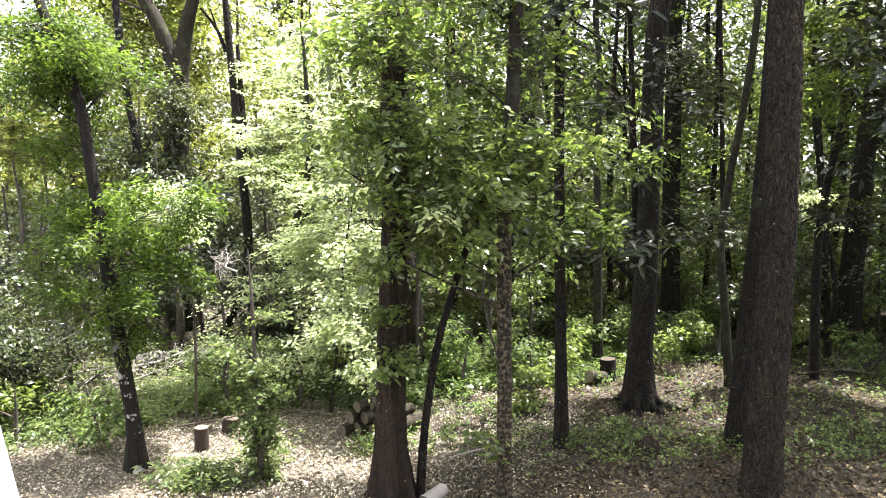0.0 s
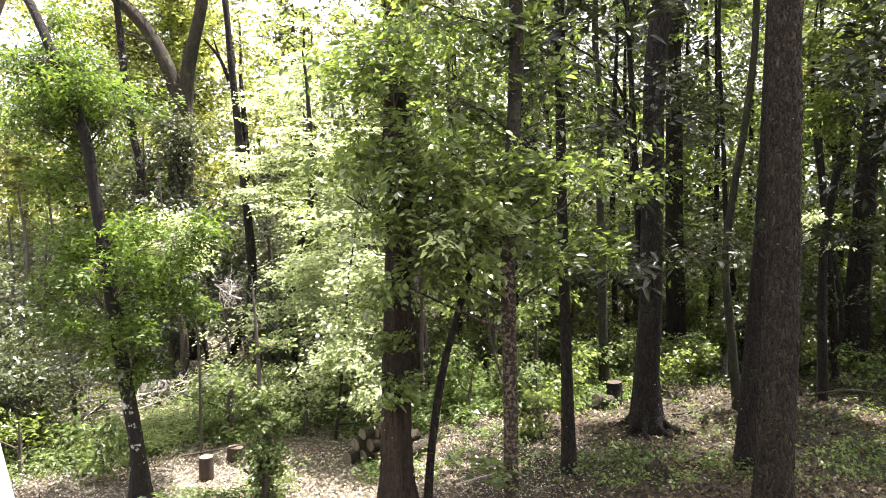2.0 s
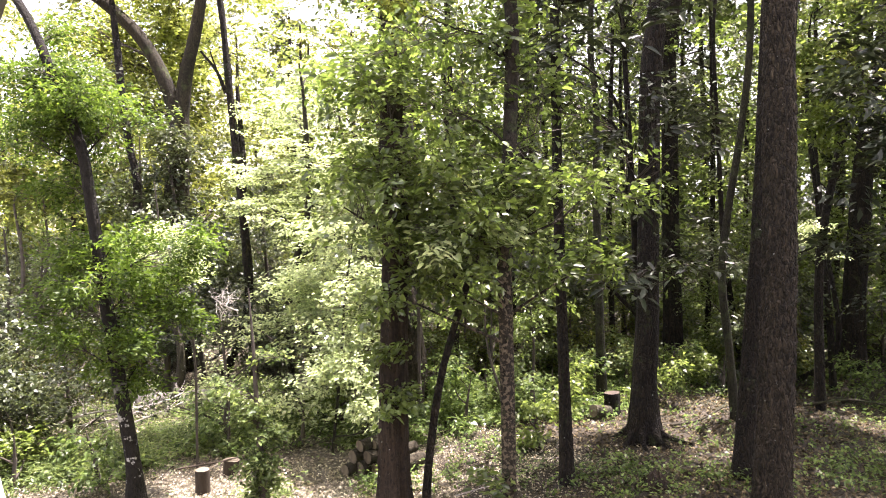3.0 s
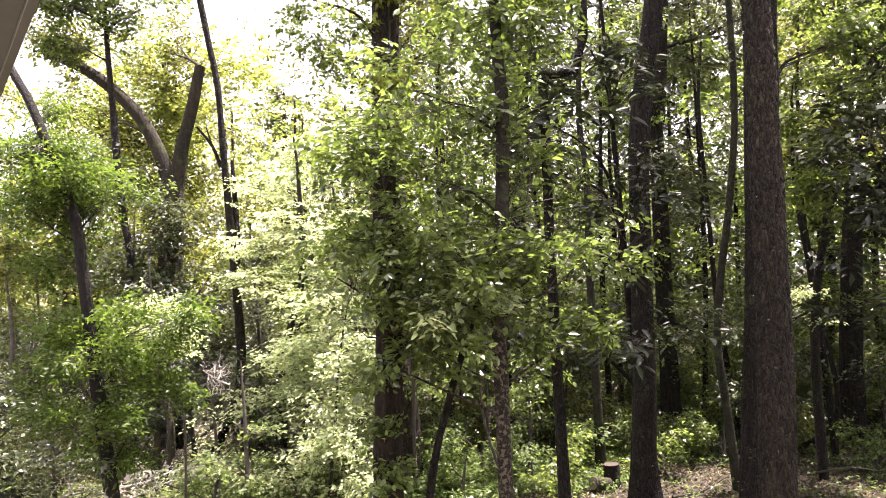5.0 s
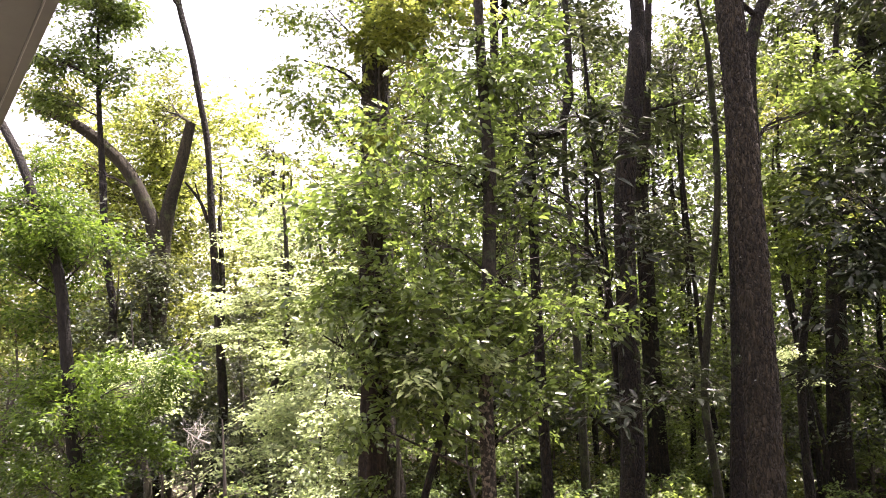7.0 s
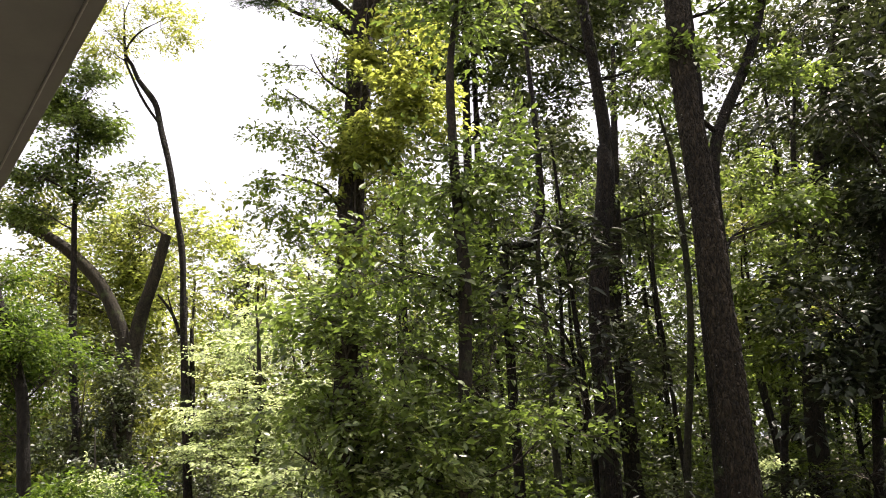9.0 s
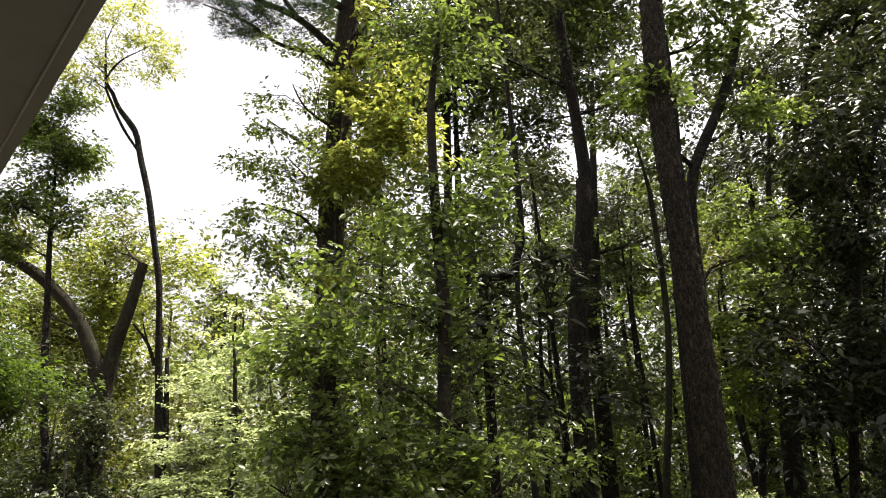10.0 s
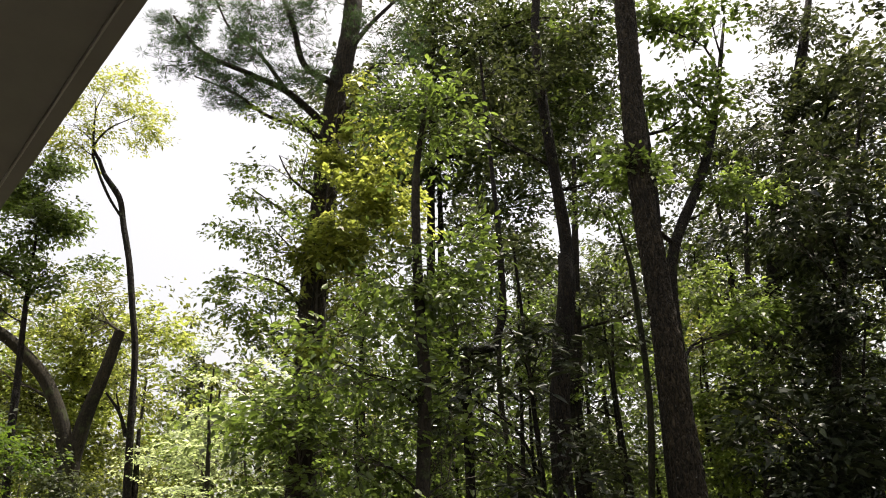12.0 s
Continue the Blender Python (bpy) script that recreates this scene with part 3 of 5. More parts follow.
tree("dark_oak", "dark-barked oak with flaring mossy roots", (2.97, 11.15),
     [(2.97, 11.15, -0.1), (2.97, 11.15, 0.89), (3.03, 11.15, 1.93), (3.04, 11.15, 3.61), (3.10, 11.20, 5.56), (3.38, 11.20, 7.55), (3.44, 11.30, 8.19), (3.51, 11.40, 8.59), (3.4, 11.6, 13.5), (4.6, 11.8, 18.0)],
     [0.24, 0.18, 0.17, 0.16, 0.15, 0.14, 0.12, 0.11, 0.08, 0.03], M_OAK,
     # lobes above z 16 are unseen, added to shade the ground on the right
     [((3.2, 11.4, 11.5), (1.4, 1.2, 1.0), 70), ((2.2, 11.4, 10.6), (1.1, 1.0, 0.8), 28), ((4.4, 11.6, 10.0), (1.1, 1.0, 0.8), 26), ((5.2, 11.5, 16.6), (1.5, 1.5, 0.9), 45), ((6.6, 11.9, 17.4), (1.5, 1.5, 0.9), 45), ((4.2, 11.0, 18.2), (1.5, 1.5, 0.9), 45), ((6.6, 10.6, 16.6), (1.4, 1.4, 0.9), 40), ((6.6, 13.3, 17.5), (1.5, 1.4, 0.9), 55), ((5.3, 12.9, 17.0), (1.4, 1.3, 0.9), 45)], M_LEAF_HOLLY, 18, seed=33, flare=0.45, flute=0.05, sides=32, step=0.08,
     extra=[([(2.97 + 0.12 * math.cos(a), 11.15 + 0.12 * math.sin(a), 0.34), (2.97 + 0.3 * math.cos(a), 11.15 + 0.3 * math.sin(a), 0.12), (2.97 + L * math.cos(a + 0.2), 11.15 + L * math.sin(a + 0.2), -0.02)], [0.075, 0.045, 0.015]) for a, L in ((-2.6, 0.6), (-1.9, 0.5), (-1.1, 0.55), (-0.3, 0.7), (0.6, 0.5), (2.6, 0.55))])
tree("tall_gum", "straight dark trunk with glossy leaves higher up", (5.02, 16.42),
     [(5.02, 16.42, -0.1), (4.98, 16.40, 1.76), (4.94, 16.40, 4.21), (4.91, 16.40, 7.17), (4.97, 16.40, 6.84), (5.5, 16.5, 13.0)], [0.24, 0.19, 0.18, 0.16, 0.15, 0.05], M_OAK,
     [((5.4, 16.5, 11.5), (2.0, 1.6, 1.6), 30), ((4.3, 16.2, 9.6), (1.4, 1.3, 1.0), 22), ((6.8, 16.2, 9.2), (1.4, 1.3, 1.2), 60)], M_LEAF_HOLLY, 16, (0.12, 0.06), 0.2, seed=34, flare=0.5)
tree("thin_tree", "thin straight dark-barked tree", (1.55, 9.55),
     [(1.55, 9.55, -0.1), (1.52, 9.55, 1.43), (1.48, 9.55, 2.89), (1.45, 9.55, 4.31), (1.45, 9.55, 5.68), (1.49, 9.60, 6.12), (2.01, 9.70, 6.65), (1.9, 9.8, 11.0)], [0.1, 0.072, 0.07, 0.065, 0.06, 0.055, 0.05, 0.02], M_OAK,
     [((2.3, 9.9, 10.9), (1.1, 1.0, 0.8), 26)], M_LEAF_HOLLY, 18, seed=35, flare=0.3)
tree("mossy_sapling", "thin greenish trunk rising behind the cut log", (2.88, 13.73),
     [(2.88, 13.73, -0.1), (2.84, 13.70, 1.55), (2.79, 13.70, 3.61), (2.80, 13.70, 5.41), (2.70, 13.70, 6.58), (2.9, 13.8, 10.0)], [0.1, 0.075, 0.07, 0.06, 0.055, 0.02], M_SMOOTH,
     [((2.9, 13.8, 9.6), (1.2, 1.2, 0.9), 60)], M_LEAF_HOLLY, 16, seed=36, flare=0.3)
tree("lichen_tree", "slim trunk blotched with pale pinkish lichen", (0.66, 7.8),
     [(0.66, 7.8, -0.1), (0.65, 7.80, 1.22), (0.64, 7.80, 2.43), (0.64, 7.80, 3.34), (0.70, 7.80, 4.18), (0.74, 7.80, 5.30), (0.72, 7.80, 5.72), (0.71, 7.85, 5.93), (0.68, 7.90, 7.67), (0.82, 8.00, 8.83)],
     [0.09, 0.078, 0.076, 0.076, 0.072, 0.07, 0.066, 0.062, 0.05, 0.02], M_LICHEN,
     [((-0.08, 8.20, 4.68), (1.1, 0.8, 1.0), 60), ((1.08, 8.30, 4.40), (1.1, 0.8, 1.0), 36), ((1.62, 8.20, 3.79), (0.8, 0.7, 0.6), 13), ((-0.27, 8.20, 3.54), (0.9, 0.7, 0.6), 24), ((0.52, 8.10, 3.48), (0.9, 0.6, 0.5), 20), ((0.09, 7.30, 3.87), (0.6, 0.4, 0.5), 22), ((1.13, 7.40, 3.71), (0.6, 0.4, 0.4), 11),
      ((-0.54, 7.60, 2.75), (0.25, 0.25, 0.2), 7), ((-0.08, 7.60, 2.86), (0.4, 0.3, 0.15), 10), ((0.32, 7.50, 3.04), (0.3, 0.3, 0.2), 9), ((0.88, 8.00, 2.95), (0.3, 0.3, 0.2), 7), ((1.78, 8.00, 3.07), (0.35, 0.3, 0.2), 9), ((0.60, 7.72, 0.69), (0.1, 0.08, 0.15), 4),
      ((-0.12, 8.00, 5.49), (0.9, 0.8, 0.7), 24), ((0.97, 8.20, 6.65), (1.0, 0.7, 0.9), 36), ((-0.20, 7.80, 5.55), (0.8, 0.8, 0.6), 16),
      ((1.05, 8.20, 6.72), (0.8, 0.7, 0.6), 26), ((0.90, 8.30, 8.69), (0.8, 0.8, 0.6), 40)],
     M_LEAF_MID, 17, (0.085, 0.044), 0.2, 0.75, 0.5, 37, 14, fine=True, dense=2.1, tuft=4.0, limb_r=0.22, trunk_label="blotched lichen-covered trunk")
tree("furrowed_tree", "reddish-brown furrowed trunk with leafy shoots", (-0.55, 7.94),
     [(-0.55, 7.94, -0.1), (-0.57, 7.94, 0.67), (-0.55, 7.94, 1.80), (-0.52, 7.95, 2.71), (-0.49, 7.95, 3.60), (-0.53, 8.00, 4.29), (-0.49, 8.05, 5.21)], [0.25, 0.165, 0.15, 0.145, 0.13, 0.12, 0.09], M_RED,
     [((-0.53, 7.50, 3.16), (0.4, 0.5, 0.4), 26), ((-0.47, 7.60, 3.94), (0.5, 0.6, 0.5), 32), ((-1.04, 8.00, 3.60), (0.45, 0.6, 0.6), 24), ((-0.52, 7.60, 4.60), (0.6, 0.6, 0.7), 45), ((-0.69, 7.60, 4.14), (0.55, 0.6, 0.6), 24), ((-0.56, 7.72, 1.61), (0.16, 0.12, 0.2), 12), ((-0.46, 7.74, 2.08), (0.16, 0.12, 0.2), 9)], M_LEAF_MID, 16, (0.075, 0.04), 0.16, tuft=4.0, seed=38, fine=True, sides=48, flute=0.11, plates=0.012, flare=0.4, step=0.06)
tree("leaning_sapling", "thin dark sapling leaning over", (-0.26, 7.94),
     [(-0.26, 7.94, -0.1), (-0.20, 7.94, 0.80), (-0.07, 7.94, 1.67), (0.05, 7.94, 2.13), (0.23, 7.90, 2.72), (0.39, 7.90, 3.19), (0.56, 7.80, 3.83)], [0.055, 0.046, 0.043, 0.04, 0.036, 0.032, 0.015], M_OAK,
     [((0.09, 7.50, 3.21), (0.4, 0.4, 0.3), 13), ((0.37, 7.50, 3.44), (0.4, 0.4, 0.35), 14)], M_LEAF_SUNLIT, 13, (0.085, 0.038), 0.16, seed=39, fine=True, sides=10)
big_pine = tree("big_pine", "large pine trunk partly hidden by climbing leaves", (-0.65, 13.2),
     [(-0.65, 13.2, -0.1), (-0.57, 13.20, 0.71), (-0.79, 13.20, 2.76), (-0.78, 13.20, 7.24), (-0.73, 13.20, 9.43), (-0.69, 13.30, 9.08), (-0.52, 13.40, 12.13), (-0.18, 13.60, 15.24), (-0.6, 13.8, 19.5)],
     [0.3, 0.27, 0.26, 0.25, 0.24, 0.24, 0.22, 0.2, 0.12], M_PINE,
     [((-1.49, 12.30, 9.07), (0.8, 0.9, 0.6), 48), ((-1.56, 12.20, 7.39), (0.7, 0.9, 0.5), 44), ((-1.45, 12.5, 10.6), (0.8, 0.8, 0.6), 26), ((-1.9, 12.5, 9.9), (0.5, 0.6, 0.4), 10), ((-1.2, 12.4, 11.4), (0.6, 0.7, 0.4), 14), ((-1.9, 12.3, 8.2), (0.6, 0.6, 0.4), 12)],
     M_LEAF_GREEN, 16, (0.085, 0.045), 0.16, seed=40, sides=20, plates=0.02, step=0.1, grain=2.2,
     extra=[([(-0.76, 13.30, 11.86), (-1.42, 13.10, 12.37), (-2.11, 12.90, 12.61), (-3.11, 12.70, 12.98), (-3.70, 12.60, 13.73)], [0.09, 0.065, 0.055, 0.04, 0.02]),
            ([(-0.52, 13.30, 12.76), (-1.14, 13.20, 13.14), (-1.42, 13.10, 14.09), (-1.80, 13.00, 15.06)], [0.085, 0.065, 0.055, 0.04]),
            ([(-0.41, 13.40, 13.26), (0.08, 13.40, 14.23), (0.76, 13.40, 15.13)], [0.06, 0.05, 0.035]),
            ([(-0.64, 13.30, 10.76), (-0.21, 13.20, 12.22), (0.26, 13.20, 13.15), (0.84, 13.20, 13.28)], [0.06, 0.05, 0.04, 0.02]),
            ([(-0.62, 13.30, 11.4), (-1.2, 13.10, 11.62), (-1.8, 12.90, 11.7), (-2.4, 12.80, 12.1), (-3.2, 12.7, 12.4)], [0.055, 0.045, 0.035, 0.025, 0.012]),
            ([(-1.42, 13.10, 12.37), (-2.0, 12.90, 13.1), (-2.6, 12.80, 13.6), (-3.0, 12.70, 14.4)], [0.05, 0.035, 0.025, 0.015]),
            ([(-0.55, 13.30, 11.9), (0.0, 13.10, 12.5), (0.4, 12.90, 12.7)], [0.04, 0.03, 0.015])])
needle_crown(big_pine, [((-2.80, 12.70, 12.75), (1.2, 0.8, 0.6), 120), ((-1.70, 12.80, 13.80), (1.1, 0.8, 0.7), 120), ((-1.80, 12.70, 12.20), (0.9, 0.8, 0.4), 60), ((0.55, 13.20, 13.90), (0.9, 0.8, 0.7), 80), ((-0.9, 13.0, 15.0), (1.2, 0.8, 0.5), 70), ((-3.5, 12.7, 13.6), (0.6, 0.6, 0.5), 60), ((-2.1, 12.8, 11.95), (0.9, 0.7, 0.4), 70), ((-2.5, 12.8, 13.9), (0.9, 0.7, 0.6), 90), ((0.3, 13.3, 12.7), (0.6, 0.5, 0.4), 30), ((-1.1, 13.2, 12.9), (0.8, 0.6, 0.5), 40), ((-3.1, 12.7, 12.5), (0.6, 0.6, 0.3), 40)], 144)
tree("climbing_vine", "yellow-green vine climbing the big pine's trunk", (-0.45, 12.75),
     [(-0.45, 12.75, -0.05), (-0.45, 12.85, 4.0), (-0.68, 12.95, 7.64), (-0.56, 13.00, 10.24), (-0.41, 13.10, 12.22)], [0.03, 0.026, 0.02, 0.014, 0.008], M_TWIG,
     [((-0.27, 12.70, 12.16), (0.35, 0.35, 0.35), 12), ((-0.48, 12.60, 11.18), (0.35, 0.35, 0.3), 10), ((-0.60, 12.40, 10.28), (0.6, 0.5, 0.35), 30), ((0.07, 12.20, 10.02), (0.6, 0.5, 0.35), 34), ((-0.30, 12.20, 8.84), (0.7, 0.5, 0.5), 24), ((0.28, 12.00, 8.67), (0.6, 0.5, 0.4), 14), ((-0.30, 12.30, 9.35), (1.0, 0.7, 0.9), 60), ((0.20, 12.40, 9.10), (1.0, 0.7, 0.9), 50), ((-0.90, 12.30, 8.40), (0.8, 0.7, 0.6), 40), ((0.45, 12.1, 9.6), (0.9, 0.7, 0.8), 50), ((0.6, 12.2, 10.7), (0.6, 0.6, 0.5), 26), ((-0.7, 12.2, 6.6), (0.7, 0.6, 0.6), 34)],
     M_LEAF_YELLOW, 12, (0.115, 0.064), 0.17, seed=141, sides=7, category="vine")
tree("ivy_tree", "leaning tree with peeling pale patches and fine leaves", (-3.69, 8.77),
     [(-3.69, 8.77, -0.1), (-3.71, 8.77, 0.64), (-3.80, 8.77, 1.34), (-3.95, 8.80, 2.41), (-4.08, 8.80, 3.60), (-4.18, 8.80, 4.38), (-4.42, 8.80, 5.01), (-4.59, 8.80, 5.52), (-4.95, 8.90, 6.17), (-6.2, 9.2, 8.0)],
     [0.13, 0.085, 0.08, 0.078, 0.07, 0.066, 0.06, 0.055, 0.05, 0.03], M_PATCHED,
     [((-5.03, 9.30, 4.63), (0.7, 0.6, 0.5), 60), ((-4.02, 9.20, 4.62), (0.6, 0.5, 0.45), 70), ((-4.41, 9.10, 4.01), (0.5, 0.4, 0.35), 50), ((-4.17, 9.05, 2.97), (0.8, 0.6, 0.3), 90), ((-3.31, 9.05, 3.16), (0.4, 0.4, 0.3), 50),
      ((-3.67, 9.05, 1.82), (0.6, 0.5, 0.3), 75), ((-4.20, 9.05, 2.39), (0.6, 0.5, 0.3), 60), ((-3.39, 9.05, 2.34), (0.5, 0.4, 0.25), 40), ((-4.52, 9.05, 5.09), (0.7, 0.6, 0.4), 80), ((-4.91, 8.90, 5.16), (0.6, 0.6, 0.5), 40), ((-3.74, 9.05, 2.71), (0.45, 0.45, 0.4), 60), ((-4.77, 9.05, 5.58), (0.5, 0.5, 0.4), 50), ((-4.40, 9.05, 4.57), (0.4, 0.4, 0.4), 45),
      ((-3.98, 8.48, 2.85), (0.42, 0.3, 0.25), 34), ((-3.78, 8.48, 1.95), (0.45, 0.3, 0.25), 40), ((-4.15, 8.45, 2.1), (0.4, 0.3, 0.2), 26), ((-4.0, 8.5, 4.85), (0.4, 0.3, 0.3), 30), ((-4.45, 8.5, 5.2), (0.45, 0.35, 0.3), 34), ((-3.5, 8.5, 3.25), (0.35, 0.3, 0.25), 24)],
     M_LEAF_FINE, 19, (0.062, 0.022), 0.14, 0.6, 0.5, 41, 12, tuft=4.0, dense=1.75, flare=0.35, limb_r=0.16)
tree("forked_tree", "forked grey tree with one limb sawn off", (-5.9, 17.0),
     [(-5.9, 17.0, -0.1), (-6.00, 17.00, 1.05), (-5.98, 17.00, 3.61), (-5.90, 17.00, 4.98), (-5.84, 17.00, 5.94)], [0.36, 0.3, 0.27, 0.25, 0.23], M_LIMB,
     [((-8.06, 16.50, 9.47), (1.3, 1.3, 0.8), 70), ((-7.38, 17.50, 6.20), (1.2, 1.2, 0.8), 60), ((-6.22, 18.00, 9.11), (0.9, 1.0, 1.0), 60), ((-7.99, 18.00, 7.78), (1.0, 1.0, 0.7), 50)], M_LEAF_FAR, 20, (0.1, 0.05), 0.24, seed=42, sides=16,
     extra=[([(-5.88, 17.00, 5.48), (-6.09, 17.00, 6.35), (-6.59, 17.00, 7.37), (-7.35, 17.00, 8.17), (-8.05, 17.00, 8.63), (-8.69, 17.00, 8.88)], [0.185, 0.16, 0.145, 0.135, 0.125, 0.105]),
            ([(-5.83, 17.00, 5.48), (-5.67, 17.00, 6.60), (-5.43, 17.00, 7.49), (-5.21, 17.00, 8.50)], [0.18, 0.155, 0.14, 0.12])])
tree("tall_thin_tree", "tall thin bent tree with a sparse top", (-4.6, 15.0),
     [(-4.6, 15.0, -0.1), (-3.93, 15.00, 1.58), (-3.96, 15.00, 3.39), (-4.06, 15.00, 4.82), (-4.17, 15.00, 6.12), (-4.26, 15.00, 7.5), (-4.42, 15.00, 8.4), (-4.6, 15.00, 9.35), (-4.83, 15.00, 10.2), (-4.95, 15.00, 10.72), (-5.08, 15.00, 10.98), (-5.38, 15.00, 11.4), (-5.52, 15.00, 11.72), (-5.68, 15.00, 11.98), (-5.74, 15.00, 12.4), (-5.78, 15.00, 12.95)],
     [0.1, 0.085, 0.078, 0.074, 0.07, 0.067, 0.064, 0.06, 0.055, 0.056, 0.058, 0.044, 0.04, 0.034, 0.026, 0.016], M_OAK,
     [((-5.81, 15.00, 13.20), (0.9, 0.9, 0.4), 40), ((-5.53, 15.00, 13.81), (0.6, 0.8, 0.4), 26), ((-6.13, 15.00, 12.17), (0.5, 0.6, 0.3), 24), ((-4.99, 15.00, 12.51), (0.5, 0.6, 0.3), 26), ((-4.93, 15.00, 12.98), (0.5, 0.6, 0.25), 26), ((-6.2, 15.00, 12.6), (0.7, 0.7, 0.3), 34)], M_LEAF_YELLOW, 18, (0.075, 0.035), 0.2, seed=43, rough=0.16, step=0.12,
     extra=[([(-3.94, 15.00, 2.49), (-3.97, 15.10, 4.72), (-4.05, 15.20, 6.04)], [0.07, 0.06, 0.03]), ([(-4.22, 15.00, 5.88), (-4.36, 14.90, 6.30), (-4.63, 14.80, 6.67)], [0.045, 0.035, 0.02]), ([(-4.36, 14.90, 6.30), (-4.44, 14.80, 6.65)], [0.025, 0.012]),
            ([(-4.9, 14.96, 10.4), (-5.2, 14.93, 10.85), (-5.5, 14.95, 11.45), (-5.7, 15.0, 12.0), (-5.45, 15.0, 12.5), (-5.0, 15.0, 12.8)], [0.03, 0.032, 0.028, 0.024, 0.018, 0.008])])
tree("dark_leaning_tree", "dark thick trunk leaning outward at the wood's edge", (8.49, 15.59),
     [(8.49, 15.59, -0.1), (8.53, 15.60, 1.50), (8.61, 15.60, 3.03), (8.73, 15.60, 4.53), (9.18, 15.60, 7.29), (9.96, 15.70, 10.16), (10.63, 15.70, 12.47), (12.05, 15.80, 16.26), (13.25, 15.90, 19.85)], [0.3, 0.22, 0.21, 0.2, 0.19, 0.17, 0.16, 0.13, 0.05], M_OAK,
     [((10.54, 15.00, 12.88), (1.2, 1.2, 1.2), 90), ((12.46, 15.00, 14.62), (1.2, 1.2, 1.2), 120), ((12.12, 15.40, 16.90), (1.0, 1.1, 0.9), 70), ((10.17, 15.40, 14.43), (0.7, 0.8, 0.6), 14), ((9.52, 16.00, 12.59), (0.9, 1.0, 0.7), 40), ((10.75, 14.50, 10.10), (1.2, 1.2, 1.0), 90), ((9.41, 14.50, 7.73), (1.2, 1.2, 1.0), 90)], M_LEAF_HOLLY, 18, (0.13, 0.06), 0.2, seed=44, flare=0.4)
tree("bent_sapling", "slender bent sapling beside the pine", (4.75, 12.2),
     [(4.75, 12.2, -0.1), (4.64, 12.20, 1.21), (4.52, 12.20, 2.33), (4.61, 12.20, 3.43), (4.82, 12.20, 4.77), (4.96, 12.20, 6.26), (4.92, 12.20, 8.25), (4.91, 12.20, 8.42), (4.79, 12.20, 9.19)], [0.08, 0.065, 0.065, 0.06, 0.055, 0.05, 0.05, 0.04, 0.02], M_SMOOTH,
     [((4.64, 12.00, 9.90), (0.8, 0.8, 0.7), 50)], M_LEAF_MID, 18, seed=45)
tree("magnolia", "young magnolia with long dark glossy leaves", (3.05, 11.75),
     [(3.05, 11.75, -0.1), (3.0, 11.6, 2.0), (2.75, 11.1, 4.5), (2.4, 10.5, 8.0)], [0.06, 0.055, 0.045, 0.02], M_OAK,
     [((2.51, 9.80, 4.33), (1.00, 0.88, 0.75), 28), ((2.70, 9.80, 2.73), (0.88, 0.88, 0.62), 25), ((1.55, 10.00, 2.78), (0.88, 0.88, 0.75), 11), ((1.56, 9.80, 4.89), (0.88, 0.88, 0.75), 25), ((1.45, 9.60, 5.54), (1.00, 0.88, 0.75), 30), ((2.55, 9.80, 6.23), (1.00, 0.88, 0.75), 30), ((1.50, 9.60, 6.87), (1.00, 0.88, 0.75), 30)],
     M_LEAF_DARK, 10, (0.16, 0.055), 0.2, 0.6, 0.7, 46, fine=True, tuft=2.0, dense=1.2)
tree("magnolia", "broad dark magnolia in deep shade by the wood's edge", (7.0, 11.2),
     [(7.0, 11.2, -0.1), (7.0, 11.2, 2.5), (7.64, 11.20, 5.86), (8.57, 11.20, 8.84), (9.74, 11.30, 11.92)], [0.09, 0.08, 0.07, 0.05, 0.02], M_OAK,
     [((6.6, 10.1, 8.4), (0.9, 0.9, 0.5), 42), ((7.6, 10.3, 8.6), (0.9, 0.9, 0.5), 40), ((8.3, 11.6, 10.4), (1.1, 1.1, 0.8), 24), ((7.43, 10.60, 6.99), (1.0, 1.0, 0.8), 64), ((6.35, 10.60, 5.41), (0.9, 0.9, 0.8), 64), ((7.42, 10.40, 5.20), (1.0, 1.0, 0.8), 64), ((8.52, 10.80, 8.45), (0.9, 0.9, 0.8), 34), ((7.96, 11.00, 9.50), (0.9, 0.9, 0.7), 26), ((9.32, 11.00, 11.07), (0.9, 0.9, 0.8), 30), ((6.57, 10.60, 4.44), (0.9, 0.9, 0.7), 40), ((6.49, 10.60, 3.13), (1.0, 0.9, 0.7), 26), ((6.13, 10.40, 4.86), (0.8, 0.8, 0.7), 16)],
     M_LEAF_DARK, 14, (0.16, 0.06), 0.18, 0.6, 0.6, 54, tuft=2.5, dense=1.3)
